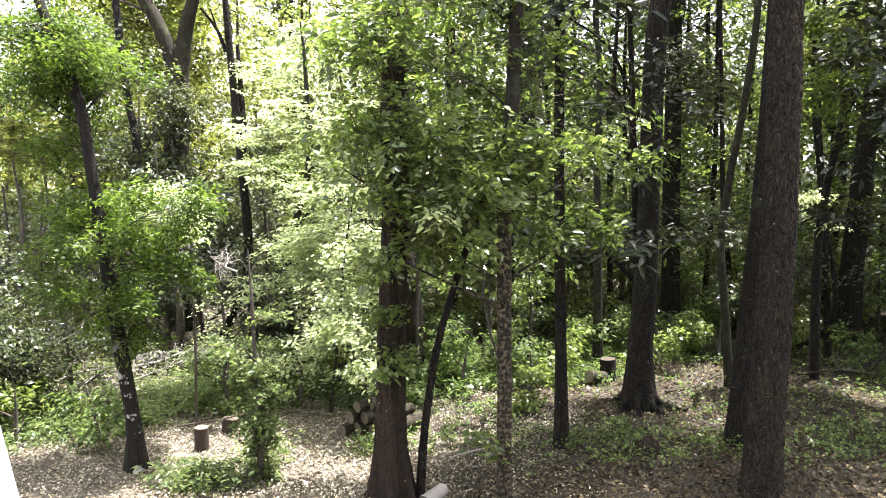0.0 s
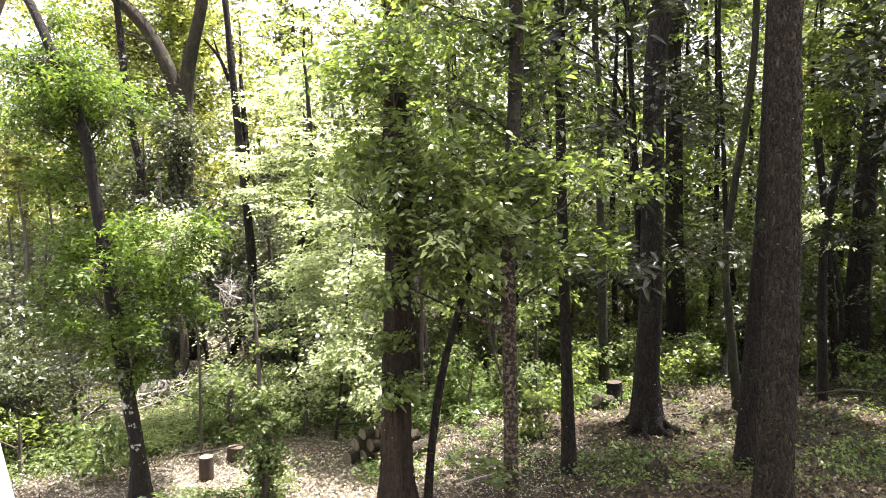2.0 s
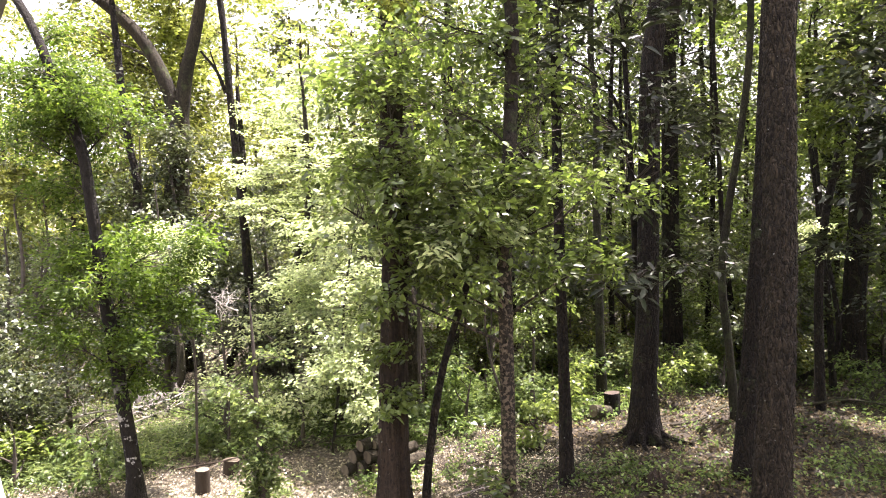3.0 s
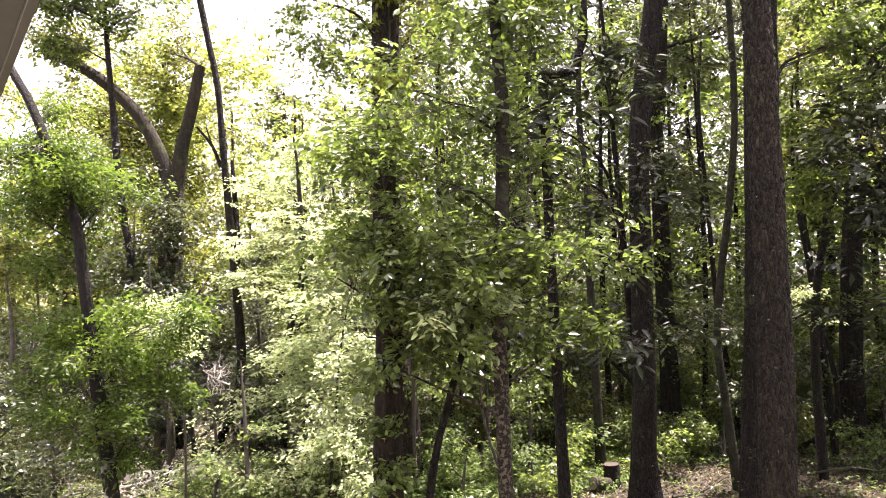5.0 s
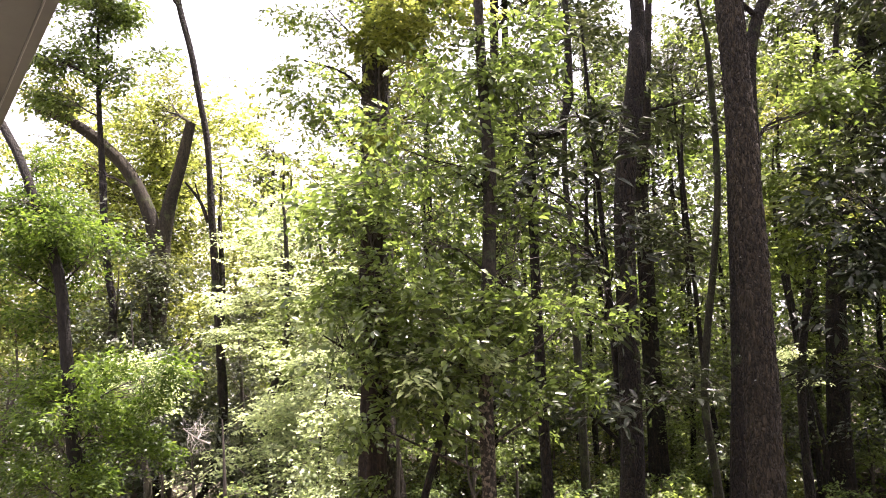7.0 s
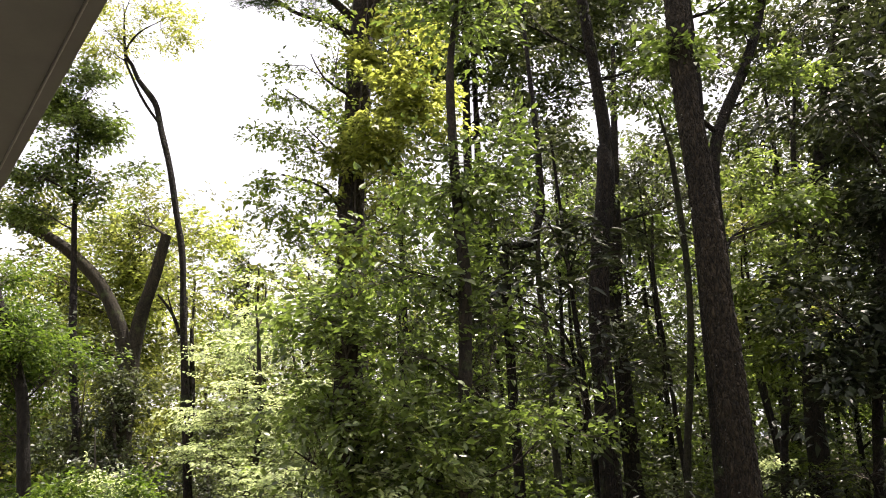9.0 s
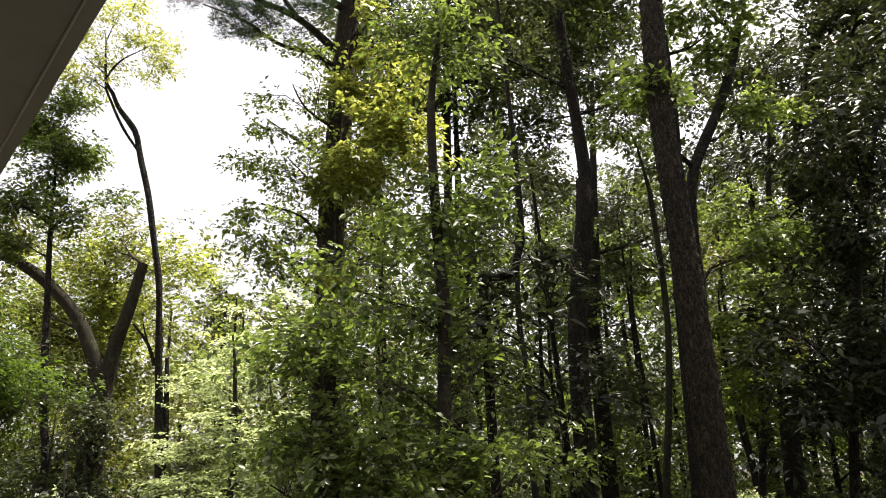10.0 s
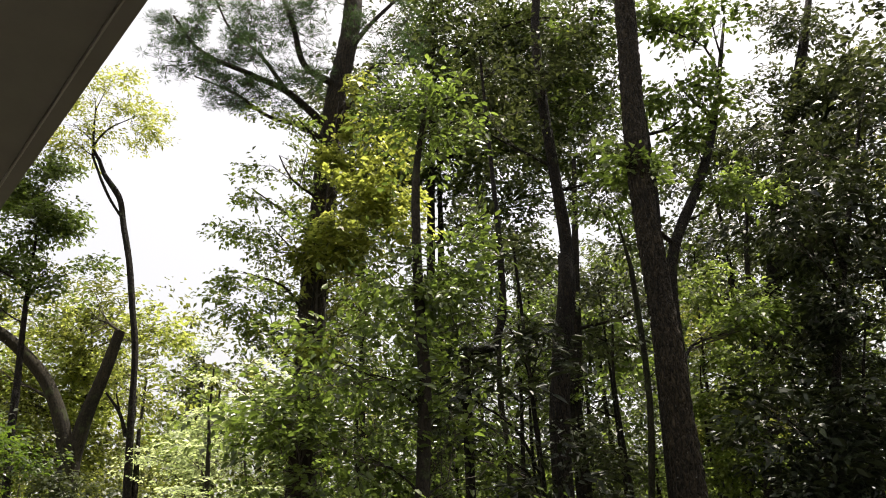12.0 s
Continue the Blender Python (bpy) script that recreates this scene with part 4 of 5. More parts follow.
tree("sweetgum_tree", "slender tree with sunlit bright green leaves", (6.5, 12.9),
     [(6.5, 12.9, -0.1), (6.5, 12.9, 3.0), (7.28, 12.80, 6.81), (7.58, 12.80, 9.29), (8.24, 12.90, 11.54)], [0.08, 0.07, 0.06, 0.045, 0.015], M_OAK,
     [((6.94, 12.20, 6.49), (0.6, 0.7, 0.6), 34), ((6.36, 12.40, 5.04), (0.7, 0.7, 0.6), 40), ((7.25, 12.20, 7.62), (0.6, 0.7, 0.6), 34), ((7.10, 12.30, 7.51), (0.7, 0.7, 0.6), 28), ((6.22, 12.40, 6.50), (0.7, 0.7, 0.7), 18), ((7.61, 12.50, 10.26), (0.6, 0.6, 0.5), 24), ((6.28, 12.60, 8.26), (0.5, 0.6, 0.5), 22), ((6.32, 12.00, 5.01), (0.7, 0.7, 0.5), 40), ((5.81, 12.30, 5.75), (0.6, 0.6, 0.5), 30)],
     M_LEAF_GREEN, 15, (0.1, 0.055), 0.2, seed=143)
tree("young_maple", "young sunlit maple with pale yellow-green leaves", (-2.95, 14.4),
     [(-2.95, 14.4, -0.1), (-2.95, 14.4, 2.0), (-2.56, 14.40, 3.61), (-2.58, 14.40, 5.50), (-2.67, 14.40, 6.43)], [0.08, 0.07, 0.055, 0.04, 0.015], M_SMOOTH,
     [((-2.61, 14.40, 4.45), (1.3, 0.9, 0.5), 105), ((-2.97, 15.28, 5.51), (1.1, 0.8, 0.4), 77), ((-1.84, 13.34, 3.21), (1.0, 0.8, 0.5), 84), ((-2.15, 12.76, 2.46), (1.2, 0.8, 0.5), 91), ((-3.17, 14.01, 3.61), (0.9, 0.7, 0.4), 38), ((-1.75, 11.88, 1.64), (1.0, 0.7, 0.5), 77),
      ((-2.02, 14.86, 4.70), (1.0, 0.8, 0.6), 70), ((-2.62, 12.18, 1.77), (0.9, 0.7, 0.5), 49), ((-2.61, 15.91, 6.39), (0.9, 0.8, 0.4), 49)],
     M_LEAF_SUNLIT, 24, (0.064, 0.034), 0.2, 0.1, 0.88, 47, grain=2.0, gate=7)
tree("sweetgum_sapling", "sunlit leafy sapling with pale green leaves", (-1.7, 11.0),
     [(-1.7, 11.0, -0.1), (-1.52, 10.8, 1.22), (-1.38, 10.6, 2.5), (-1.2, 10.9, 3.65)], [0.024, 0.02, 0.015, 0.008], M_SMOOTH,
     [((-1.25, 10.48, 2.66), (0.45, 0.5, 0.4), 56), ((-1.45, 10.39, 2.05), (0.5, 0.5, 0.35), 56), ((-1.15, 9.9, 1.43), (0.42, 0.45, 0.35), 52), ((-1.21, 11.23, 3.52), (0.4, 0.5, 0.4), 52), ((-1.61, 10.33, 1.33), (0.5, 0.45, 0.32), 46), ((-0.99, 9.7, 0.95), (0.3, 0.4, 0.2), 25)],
     M_LEAF_SUNLIT, 13, (0.066, 0.038), 0.2, 0.5, 0.7, 55, 8, gate=3, grain=2.0, tuft=3.0, dense=1.15)
tree("high_canopy_oak", "tall oak whose dense crown fills the upper woods", (2.03, 19.68),
     [(2.03, 19.68, -0.1), (2.03, 19.68, 4.2), (2.11, 19.68, 12.0), (2.34, 19.68, 20.5)], [0.16, 0.15, 0.12, 0.05], M_OAK,
     [((2.90, 19.68, 18.20), (1.68, 1.68, 1.50), 70), ((4.68, 19.98, 19.66), (1.68, 1.68, 1.50), 110), ((6.36, 19.98, 19.07), (1.68, 1.68, 1.50), 100), ((2.94, 19.20, 15.42), (1.68, 1.68, 1.50), 70), ((4.67, 19.20, 15.89), (1.68, 1.68, 1.50), 95), ((6.47, 19.36, 15.87), (1.50, 1.68, 1.50), 60), ((1.72, 19.06, 13.96), (1.50, 1.68, 1.32), 60), ((3.66, 19.06, 13.12), (1.68, 1.68, 1.32), 60), ((5.14, 19.06, 13.15), (1.50, 1.68, 1.32), 36), ((7.03, 19.52, 13.82), (0.94, 1.32, 0.94), 9), ((7.54, 19.98, 20.31), (1.32, 1.50, 1.32), 80), ((7.43, 19.98, 18.25), (1.12, 1.50, 1.32), 60), ((4.20, 19.06, 11.40), (1.50, 1.68, 1.12), 22), ((0.96, 20.46, 15.69), (1.50, 1.50, 1.32), 50), ((0.46, 20.30, 13.82), (1.50, 1.50, 1.12), 50), ((4.67, 20.30, 21.83), (2.44, 2.24, 0.94), 90), ((3.73, 20.46, 17.92), (1.68, 1.68, 1.68), 40), ((5.70, 20.62, 18.59), (1.68, 1.68, 1.68), 90), ((7.52, 20.46, 17.69), (1.50, 1.68, 1.68), 80), ((2.81, 19.68, 19.53), (2.50, 2.18, 1.88), 110), ((0.46, 20.62, 15.78), (2.18, 1.88, 1.40), 100), ((2.66, 21.55, 16.09), (2.18, 1.88, 1.40), 80), ((4.68, 22.18, 17.03), (2.34, 2.03, 1.56), 60), ((7.19, 21.55, 16.71), (2.18, 2.03, 1.56), 50)],
     M_LEAF_OLIVE, 24, (0.15, 0.082), 0.35, seed=48, dense=1.35, limb_r=0.22, gate=3, grain=2.0)


tree("tall_canopy_tree", "tall tree with a dark spreading crown overhead", (2.38, 20.75),
     [(2.38, 20.75, -0.1), (2.38, 20.75, 5.3), (2.5, 20.6, 11.6), (2.5, 20.5, 17.8)], [0.14, 0.125, 0.1, 0.04], M_OAK,
     [((1.25, 19.00, 16.85), (2.25, 1.75, 1.25), 60), ((3.75, 20.00, 17.35), (2.25, 1.75, 1.25), 60), ((6.00, 20.50, 17.60), (2.12, 1.75, 1.25), 50), ((-1.25, 24.75, 20.10), (2.25, 2.12, 1.38), 44), ((0.25, 22.00, 17.60), (2.12, 1.75, 1.25), 50), ((3.00, 23.00, 18.10), (2.25, 1.88, 1.25), 50)],
     M_LEAF_HOLLY, 16, (0.15, 0.078), 0.3, seed=56)
tree("sweetbay_tree", "slender tree with a light airy crown", (-0.9, 12.5),
     [(-0.9, 12.5, -0.1), (-0.9, 12.5, 3.0), (-0.8, 12.5, 6.0), (-0.7, 12.5, 8.2)], [0.06, 0.055, 0.04, 0.012], M_OAK,
     [((-1.2, 12.3, 5.2), (1.0, 0.8, 0.7), 18), ((-0.4, 12.6, 6.6), (1.0, 0.9, 0.8), 21), ((-1.6, 12.6, 7.4), (0.9, 0.9, 0.7), 16), ((0.4, 12.8, 5.6), (0.9, 0.8, 0.7), 15), ((0.5, 12.8, 7.6), (0.9, 0.8, 0.7), 12)],
     M_LEAF_MID, 17, (0.08, 0.044), 0.2, seed=57)
tree("crooked_gum", "crooked tree rising behind the pine with mid-green leaves", (4.25, 9.75),
     [(4.25, 9.75, -0.1), (4.34, 9.75, 2.14), (4.30, 9.70, 4.30), (4.41, 9.60, 5.62), (4.48, 9.60, 7.41), (5.20, 9.80, 8.84), (5.73, 10.00, 10.02), (6.5, 10.3, 12.5)], [0.07, 0.062, 0.06, 0.06, 0.085, 0.075, 0.06, 0.02], M_OAK,
     [((5.31, 9.60, 8.46), (0.5, 0.6, 0.4), 26), ((5.29, 9.80, 9.50), (0.5, 0.6, 0.4), 18), ((5.48, 9.80, 10.33), (0.5, 0.6, 0.5), 20), ((5.94, 9.80, 11.94), (0.5, 0.6, 0.5), 40), ((5.30, 10.00, 6.52), (0.6, 0.7, 0.5), 40), ((3.53, 8.60, 8.43), (0.4, 0.5, 0.5), 40), ((5.01, 9.80, 11.76), (0.5, 0.6, 0.5), 34), ((5.11, 9.80, 10.75), (0.5, 0.6, 0.4), 28)],
     M_LEAF_MID, 11, (0.11, 0.06), 0.17, seed=50)
tree("knotted_tree", "slender knotted tree with a dark rounded crown", (-7.0, 15.5),
     [(-7.0, 15.5, -0.1), (-6.28, 15.50, 3.61), (-6.38, 15.50, 4.97), (-6.46, 15.50, 5.76), (-6.53, 15.50, 6.86), (-6.53, 15.50, 6.87), (-6.66, 15.50, 8.55), (-6.72, 15.50, 10.19)], [0.11, 0.08, 0.075, 0.075, 0.075, 0.068, 0.05, 0.025], M_OAK,
     [((-6.73, 15.50, 11.25), (0.75, 0.7, 0.6), 120), ((-6.89, 15.50, 10.45), (0.85, 0.8, 0.5), 110), ((-7.37, 15.30, 9.35), (0.9, 0.8, 0.5), 60), ((-5.97, 15.50, 9.29), (0.7, 0.7, 0.5), 40), ((-7.06, 15.30, 8.49), (0.8, 0.8, 0.3), 40)],
     M_LEAF_MID, 15, (0.1, 0.055), 0.2, dense=1.8, tuft=4.0, seed=51)
tree("yellow_elm", "yellow-green leafy tree behind the sawn limb", (-6.6, 19.0),
     [(-6.6, 19.0, -0.1), (-6.6, 19.0, 4.0), (-6.42, 19.00, 7.30), (-6.78, 19.00, 9.20)], [0.15, 0.13, 0.08, 0.03], M_GREY,
     [((-7.13, 18.60, 8.89), (1.2, 1.0, 0.8), 60), ((-6.23, 18.40, 7.96), (0.9, 0.8, 0.9), 60), ((-7.34, 18.40, 7.15), (1.2, 1.0, 0.8), 60), ((-6.63, 19.00, 9.05), (1.2, 1.2, 0.7), 70), ((-7.06, 19.00, 7.59), (1.2, 1.2, 0.8), 80), ((-5.81, 19.00, 7.28), (1.1, 1.1, 0.9), 70), ((-4.96, 19.00, 9.17), (0.9, 0.9, 0.5), 50), ((-7.01, 18.50, 6.13), (1.3, 1.2, 0.8), 80), ((-8.54, 19.00, 7.62), (1.0, 1.0, 0.6), 50)],
     M_LEAF_PALE, 12, (0.11, 0.06), 0.28, dense=1.6, tuft=3.0, seed=52)
tree("dark_conifer", "dark conical evergreen standing above the far treeline", (-7.1, 36.0),
     [(-7.1, 36.0, -0.1), (-7.1, 36.0, 8.0), (-7.05, 36.0, 12.6)], [0.3, 0.2, 0.05], M_OAK,
     [((-7.04, 36.00, 12.57), (0.5, 0.5, 0.5), 24), ((-7.09, 36.00, 11.74), (1.0, 1.0, 0.5), 44), ((-7.24, 36.00, 10.91), (1.3, 1.2, 0.6), 60), ((-7.12, 36.00, 9.96), (1.6, 1.4, 0.8), 60)], M_LEAF_HOLLY, 14, (0.2, 0.09), 0.24, tuft=2.0, dense=1.0, seed=53)


def sapling(label, pts, r, bark, lobes, leaf, seed, name="sapling"):
    base = (pts[0][0], pts[0][1])
    return tree(name, label, base, [(base[0], base[1], -0.05)] + list(pts[1:]), list(np.linspace(r, r * 0.35, len(pts))), bark, lobes, leaf, 9, (0.1, 0.055), 0.18, seed=seed, sides=7, group="saplings")


sapling("forking dark sapling beyond the pine", [(7.4, 14.2, 0), (7.29, 14.20, 1.47), (7.05, 14.20, 3.61), (6.84, 14.20, 5.17), (6.87, 14.20, 6.78)], 0.075, M_OAK, [((7.09, 14.00, 7.59), (0.9, 0.9, 0.7), 60), ((6.93, 14.00, 5.85), (0.8, 0.8, 0.6), 50)], M_LEAF_FAR, 150)
sapling("thin sapling with a forked top", [(6.9, 14.8, 0), (7.36, 14.00, 0.85), (7.08, 14.00, 2.98), (6.85, 14.00, 5.45), (6.96, 14.00, 8.25)], 0.06, M_OAK, [((7.44, 14.00, 6.07), (0.8, 0.8, 0.6), 50)], M_LEAF_FAR, 151)
sapling("straight thin sapling in shade", [(6.2, 15.5, 0), (5.80, 15.50, 2.45), (5.66, 15.50, 4.75), (5.55, 15.50, 6.97), (5.66, 15.50, 8.31)], 0.07, M_OAK, [((5.31, 15.50, 5.65), (1.0, 0.9, 0.8), 60)], M_LEAF_HOLLY, 152)
sapling("grey trunk standing in the far wood", [(9.3, 18.2, 0), (9.57, 18.20, 3.61), (9.55, 18.20, 5.87), (9.86, 18.20, 7.65), (10.08, 18.20, 10.47)], 0.14, M_GREY, [((10.22, 18.00, 8.71), (1.2, 1.0, 0.9), 60)], M_LEAF_FAR, 153, "forest_tree")
sapling("thin sapling under the canopy", [(1.1, 12.2, 0), (0.71, 12.20, 1.21), (0.65, 12.20, 2.23)], 0.03, M_TWIG, [((0.64, 12.00, 2.35), (0.7, 0.6, 0.5), 16)], M_LEAF_MID, 154)
sapling("thin upright sapling among ground cover", [(1.5, 13.2, 0), (1.57, 13.20, 1.01), (1.51, 13.20, 1.82)], 0.035, M_TWIG, [((1.53, 13.00, 1.95), (0.7, 0.6, 0.5), 40)], M_LEAF_MID, 155)
sapling("dark thin stem in the bright thicket", [(-8.2, 14.0, 0), (-7.83, 14.00, 2.35), (-7.94, 14.00, 3.81)], 0.06, M_TWIG, [((-7.84, 14.00, 4.02), (0.9, 0.8, 0.6), 40)], M_LEAF_FAR, 156)
sapling("dark bent stem in the bright thicket", [(-7.8, 14.3, 0), (-7.79, 14.30, 1.89), (-7.49, 14.30, 2.75), (-7.58, 14.30, 4.14)], 0.05, M_TWIG, [((-7.36, 14.30, 4.14), (0.8, 0.8, 0.6), 36)], M_LEAF_FAR, 157)
sapling("dark leaning stem in the thicket", [(-8.8, 14.6, 0), (-8.47, 14.60, 1.86), (-8.49, 14.60, 3.28)], 0.05, M_TWIG, [((-8.38, 14.60, 3.39), (0.8, 0.8, 0.6), 36)], M_LEAF_FAR, 158)
sapling("thin dark stem behind the maple", [(-1.9, 15.5, 0), (-1.68, 15.50, 2.45), (-2.10, 15.50, 5.65)], 0.06, M_TWIG, [((-2.21, 15.50, 5.65), (1.1, 1.0, 0.7), 40), ((-2.00, 15.50, 6.72), (1.2, 1.0, 0.8), 40)], M_LEAF_SUNLIT, 159)


# ---------------------------------------------------------------- woods behind
def bush(name, label, x, y, h, r, leaf, n, per, size, seed, spread=0.16, level=0.6, category="shrub", dense=1.4):
    g = rng_of(seed)
    lobes = []
    for k in range(5):
        a = g.uniform(0, 6.28)
        q = g.uniform(0.1, 0.65) * r
        lobes.append(((x + q * math.cos(a), y + q * math.sin(a), h * g.uniform(0.12, 0.85)), (r * 0.6, r * 0.6, h * 0.25), n // 5))
    return tree(name, label, (x, y), [(x, y, -0.05), (x + 0.05, y, h * 0.4), (x + 0.1 * g.normal(), y, h * 0.8)], [0.03 + 0.008 * h, 0.02 + 0.004 * h, 0.008], M_TWIG, lobes, leaf, per, size, spread, seed=seed, sides=7, category=category, level=level, dense=dense)


bush("dogwood_shrub", "dark broad-leaved shrub at the clearing's edge", -6.4, 10.2, 2.6, 1.1, M_LEAF_HOLLY, 240, 20, (0.07, 0.036), 61)
tree("ivy_post", "slim dead stem wrapped in a column of ivy", (-2.12, 8.47), [(-2.12, 8.47, -0.05), (-2.12, 8.47, 0.61), (-2.16, 8.50, 1.41), (-2.20, 8.55, 2.19), (-2.24, 8.60, 2.70)], [0.05, 0.045, 0.03, 0.016, 0.008], M_TWIG,
     [((-2.11, 8.45, 0.15), (0.17, 0.17, 0.16), 36), ((-2.10, 8.44, 0.42), (0.16, 0.16, 0.16), 36), ((-2.10, 8.44, 0.70), (0.19, 0.18, 0.16), 40), ((-2.11, 8.44, 0.98), (0.2, 0.19, 0.16), 40), ((-2.09, 8.45, 1.26), (0.25, 0.2, 0.14), 40), ((-2.30, 8.50, 1.58), (0.36, 0.32, 0.1), 18), ((-2.16, 8.50, 1.93), (0.3, 0.28, 0.08), 10)],
     M_FERN, 12, (0.046, 0.032), 0.075, 0.9, 0.5, 62, 7, category="shrub", tuft=1.2, dense=1.5, fine=True)
tree("mimosa_sapling", "slim sapling with pale sunlit feathery leaves", (-3.4, 10.1),
     [(-3.4, 10.1, -0.05), (-3.4, 10.1, 1.9), (-3.66, 10.05, 2.6), (-3.72, 9.95, 3.2)], [0.018, 0.016, 0.012, 0.006], M_TWIG,
     [((-3.76, 9.78, 3.28), (0.42, 0.42, 0.14), 40), ((-3.51, 9.78, 2.99), (0.38, 0.42, 0.14), 40), ((-3.73, 9.86, 2.76), (0.42, 0.42, 0.12), 34), ((-3.46, 9.86, 2.72), (0.26, 0.42, 0.1), 14), ((-3.62, 9.8, 3.12), (0.4, 0.4, 0.1), 30)],
     M_LEAF_SUNLIT, 18, (0.05, 0.025), 0.15, 0.3, 0.85, 142, 7, tuft=2.5, fine=True, dense=1.5)
# sapling added for a sunlit highlight, which its pale leaf colour imitates
tree("mimosa_sapling", "slim shaded sapling with one feathery spray paled to look sunlit", (6.6, 13.3),
     [(6.6, 13.3, -0.05), (6.55, 13.2, 1.6), (6.42, 13.0, 3.0)], [0.025, 0.02, 0.008], M_TWIG,
     [((6.38, 12.9, 3.15), (0.25, 0.25, 0.1), 18), ((6.5, 13.0, 2.7), (0.25, 0.25, 0.1), 8)], M_LEAF_SUNLIT, 14, (0.06, 0.026), 0.13, 0.3, 0.85, 145, 7, tuft=2.0)
bush("hazel_shrub", "airy sunlit shrub with pale layered leaves", -3.4, 11.4, 2.6, 1.1, M_LEAF_SUNLIT, 60, 12, (0.055, 0.034), 63, 0.2, 0.9)
bush("dogwood_shrub", "dark glossy shrub with sunlit glints at the clearing's edge", -7.0, 11.2, 2.3, 1.1, M_LEAF_HOLLY, 220, 16, (0.085, 0.045), 161)
bush("dogwood_shrub", "dark glossy shrub beside the thicket", -7.9, 12.4, 2.7, 1.2, M_LEAF_HOLLY, 220, 16, (0.085, 0.045), 162)
tree("vine_thicket", "dark climbing vines draped over the forked trunk", (-5.2, 16.1), [(-5.2, 16.1, -0.05), (-5.4, 16.1, 2.0), (-5.82, 16.20, 4.52), (-5.82, 16.40, 5.39)], [0.05, 0.04, 0.03, 0.012], M_TWIG,
     [((-5.79, 16.30, 5.31), (0.7, 0.4, 0.35), 45), ((-5.27, 16.20, 4.87), (0.6, 0.4, 0.4), 45), ((-6.00, 16.20, 4.76), (0.7, 0.5, 0.6), 90), ((-5.58, 16.00, 3.67), (0.9, 0.5, 0.7), 110), ((-6.40, 16.00, 3.93), (0.7, 0.5, 0.6), 80), ((-5.05, 15.80, 2.71), (0.9, 0.6, 0.7), 100), ((-5.78, 16.00, 3.25), (0.8, 0.5, 0.6), 80), ((-5.04, 15.80, 2.19), (0.8, 0.6, 0.6), 80)],
     M_LEAF_HOLLY, 13, (0.09, 0.05), 0.2, dense=0.9, tuft=2.5, seed=72, category="vine")
# dark leaf colours on these three imitate the shade of the hollow
bush("wax_myrtle", "dense shrub below the forked tree, leaves darkened for the hollow's shade", -5.3, 14.2, 5.2, 1.3, M_LEAF_DARK, 300, 12, (0.1, 0.05), 65)
bush("wax_myrtle", "tall green shrub veiling the forked trunk, dark leaves standing for shade", -6.3, 15.6, 6.4, 1.3, M_LEAF_HOLLY, 320, 12, (0.1, 0.05), 66)
bush("wax_myrtle", "tall shrub beside the thin tree, dark leaves standing for shade", -3.9, 16.4, 5.4, 1.2, M_LEAF_HOLLY, 260, 12, (0.1, 0.05), 67)
bush("bay_shrub", "shrub with pale sunlit leaves at the wood's edge", -1.5, 14.2, 4.6, 1.2, M_LEAF_SUNLIT, 180, 11, (0.1, 0.055), 68, 0.2, 0.8)
bush("bay_shrub", "low sunlit shrub by the log stack", -2.2, 11.2, 1.2, 0.8, M_LEAF_SUNLIT, 80, 14, (0.06, 0.036), 69, 0.16, 0.8)
bush("holly_shrub", "shaded holly shrub under the tall trees", 1.9, 15.6, 3.6, 1.1, M_LEAF_HOLLY, 260, 12, (0.09, 0.05), 70)
bush("holly_shrub", "broad holly shrub in deep shade", 6.0, 14.4, 3.2, 1.1, M_LEAF_HOLLY, 240, 12, (0.09, 0.05), 71)
bush("privet_shrub", "sunlit green shrub among the trees", -2.1, 12.6, 2.2, 1.0, M_LEAF_SUNLIT, 110, 14, (0.065, 0.038), 64, 0.18, 0.8)

g = rng_of(77)
protos = []
for k, (h, leaf) in enumerate([(17.0, M_LEAF_MID), (15.0, M_LEAF_HOLLY), (18.0, M_LEAF_FAR)]):
    lobes = []
    for q in range(15):
        a, rr = g.uniform(0, 6.28), g.uniform(0.4, 2.4)
        lobes.append(((rr * math.cos(a), 40 + rr * math.sin(a), g.uniform(0.38, 0.98) * h), (1.3, 1.3, 0.9), 50))
    protos.append(tree("forest_tree", ["dark tree in the wood with mid-green leaves", "evergreen forest tree with dark leaves", "tall forest tree with light green leaves"][k], (0, 40),
                       [(0, 40, -0.1), (0.1, 40, h * 0.3), (-0.1, 40.1, h * 0.7), (0.1, 40, h)], [0.13, 0.105, 0.07, 0.02], M_OAK, lobes, leaf, 7, (0.15, 0.085), 0.3, seed=80 + k, dense=0.95, group="forest trees"))
spots = [(3.9, 32), (9.5, 27.5), (0.3, 22.5), (12.5, 15.5), (9.2, 33), (13.5, 23), (10.5, 19), (-1.0, 27), (17, 20), (11.5, 9.5), (14.5, 12), (14, 15), (16, 24), (5.8, 34), (12.6, 28.5), (14.4, 26.5), (7.8, 28), (9.8, 31), (14.5, 31), (11.9, 17.6)]
for i, (x, y) in enumerate(spots):
    m = pose(x, y, float(height(x, y)), 0, 0, g.uniform(0, 360))
    if i < 3:
        protos[i].matrix_basis = m
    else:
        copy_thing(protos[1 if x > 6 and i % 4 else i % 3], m)

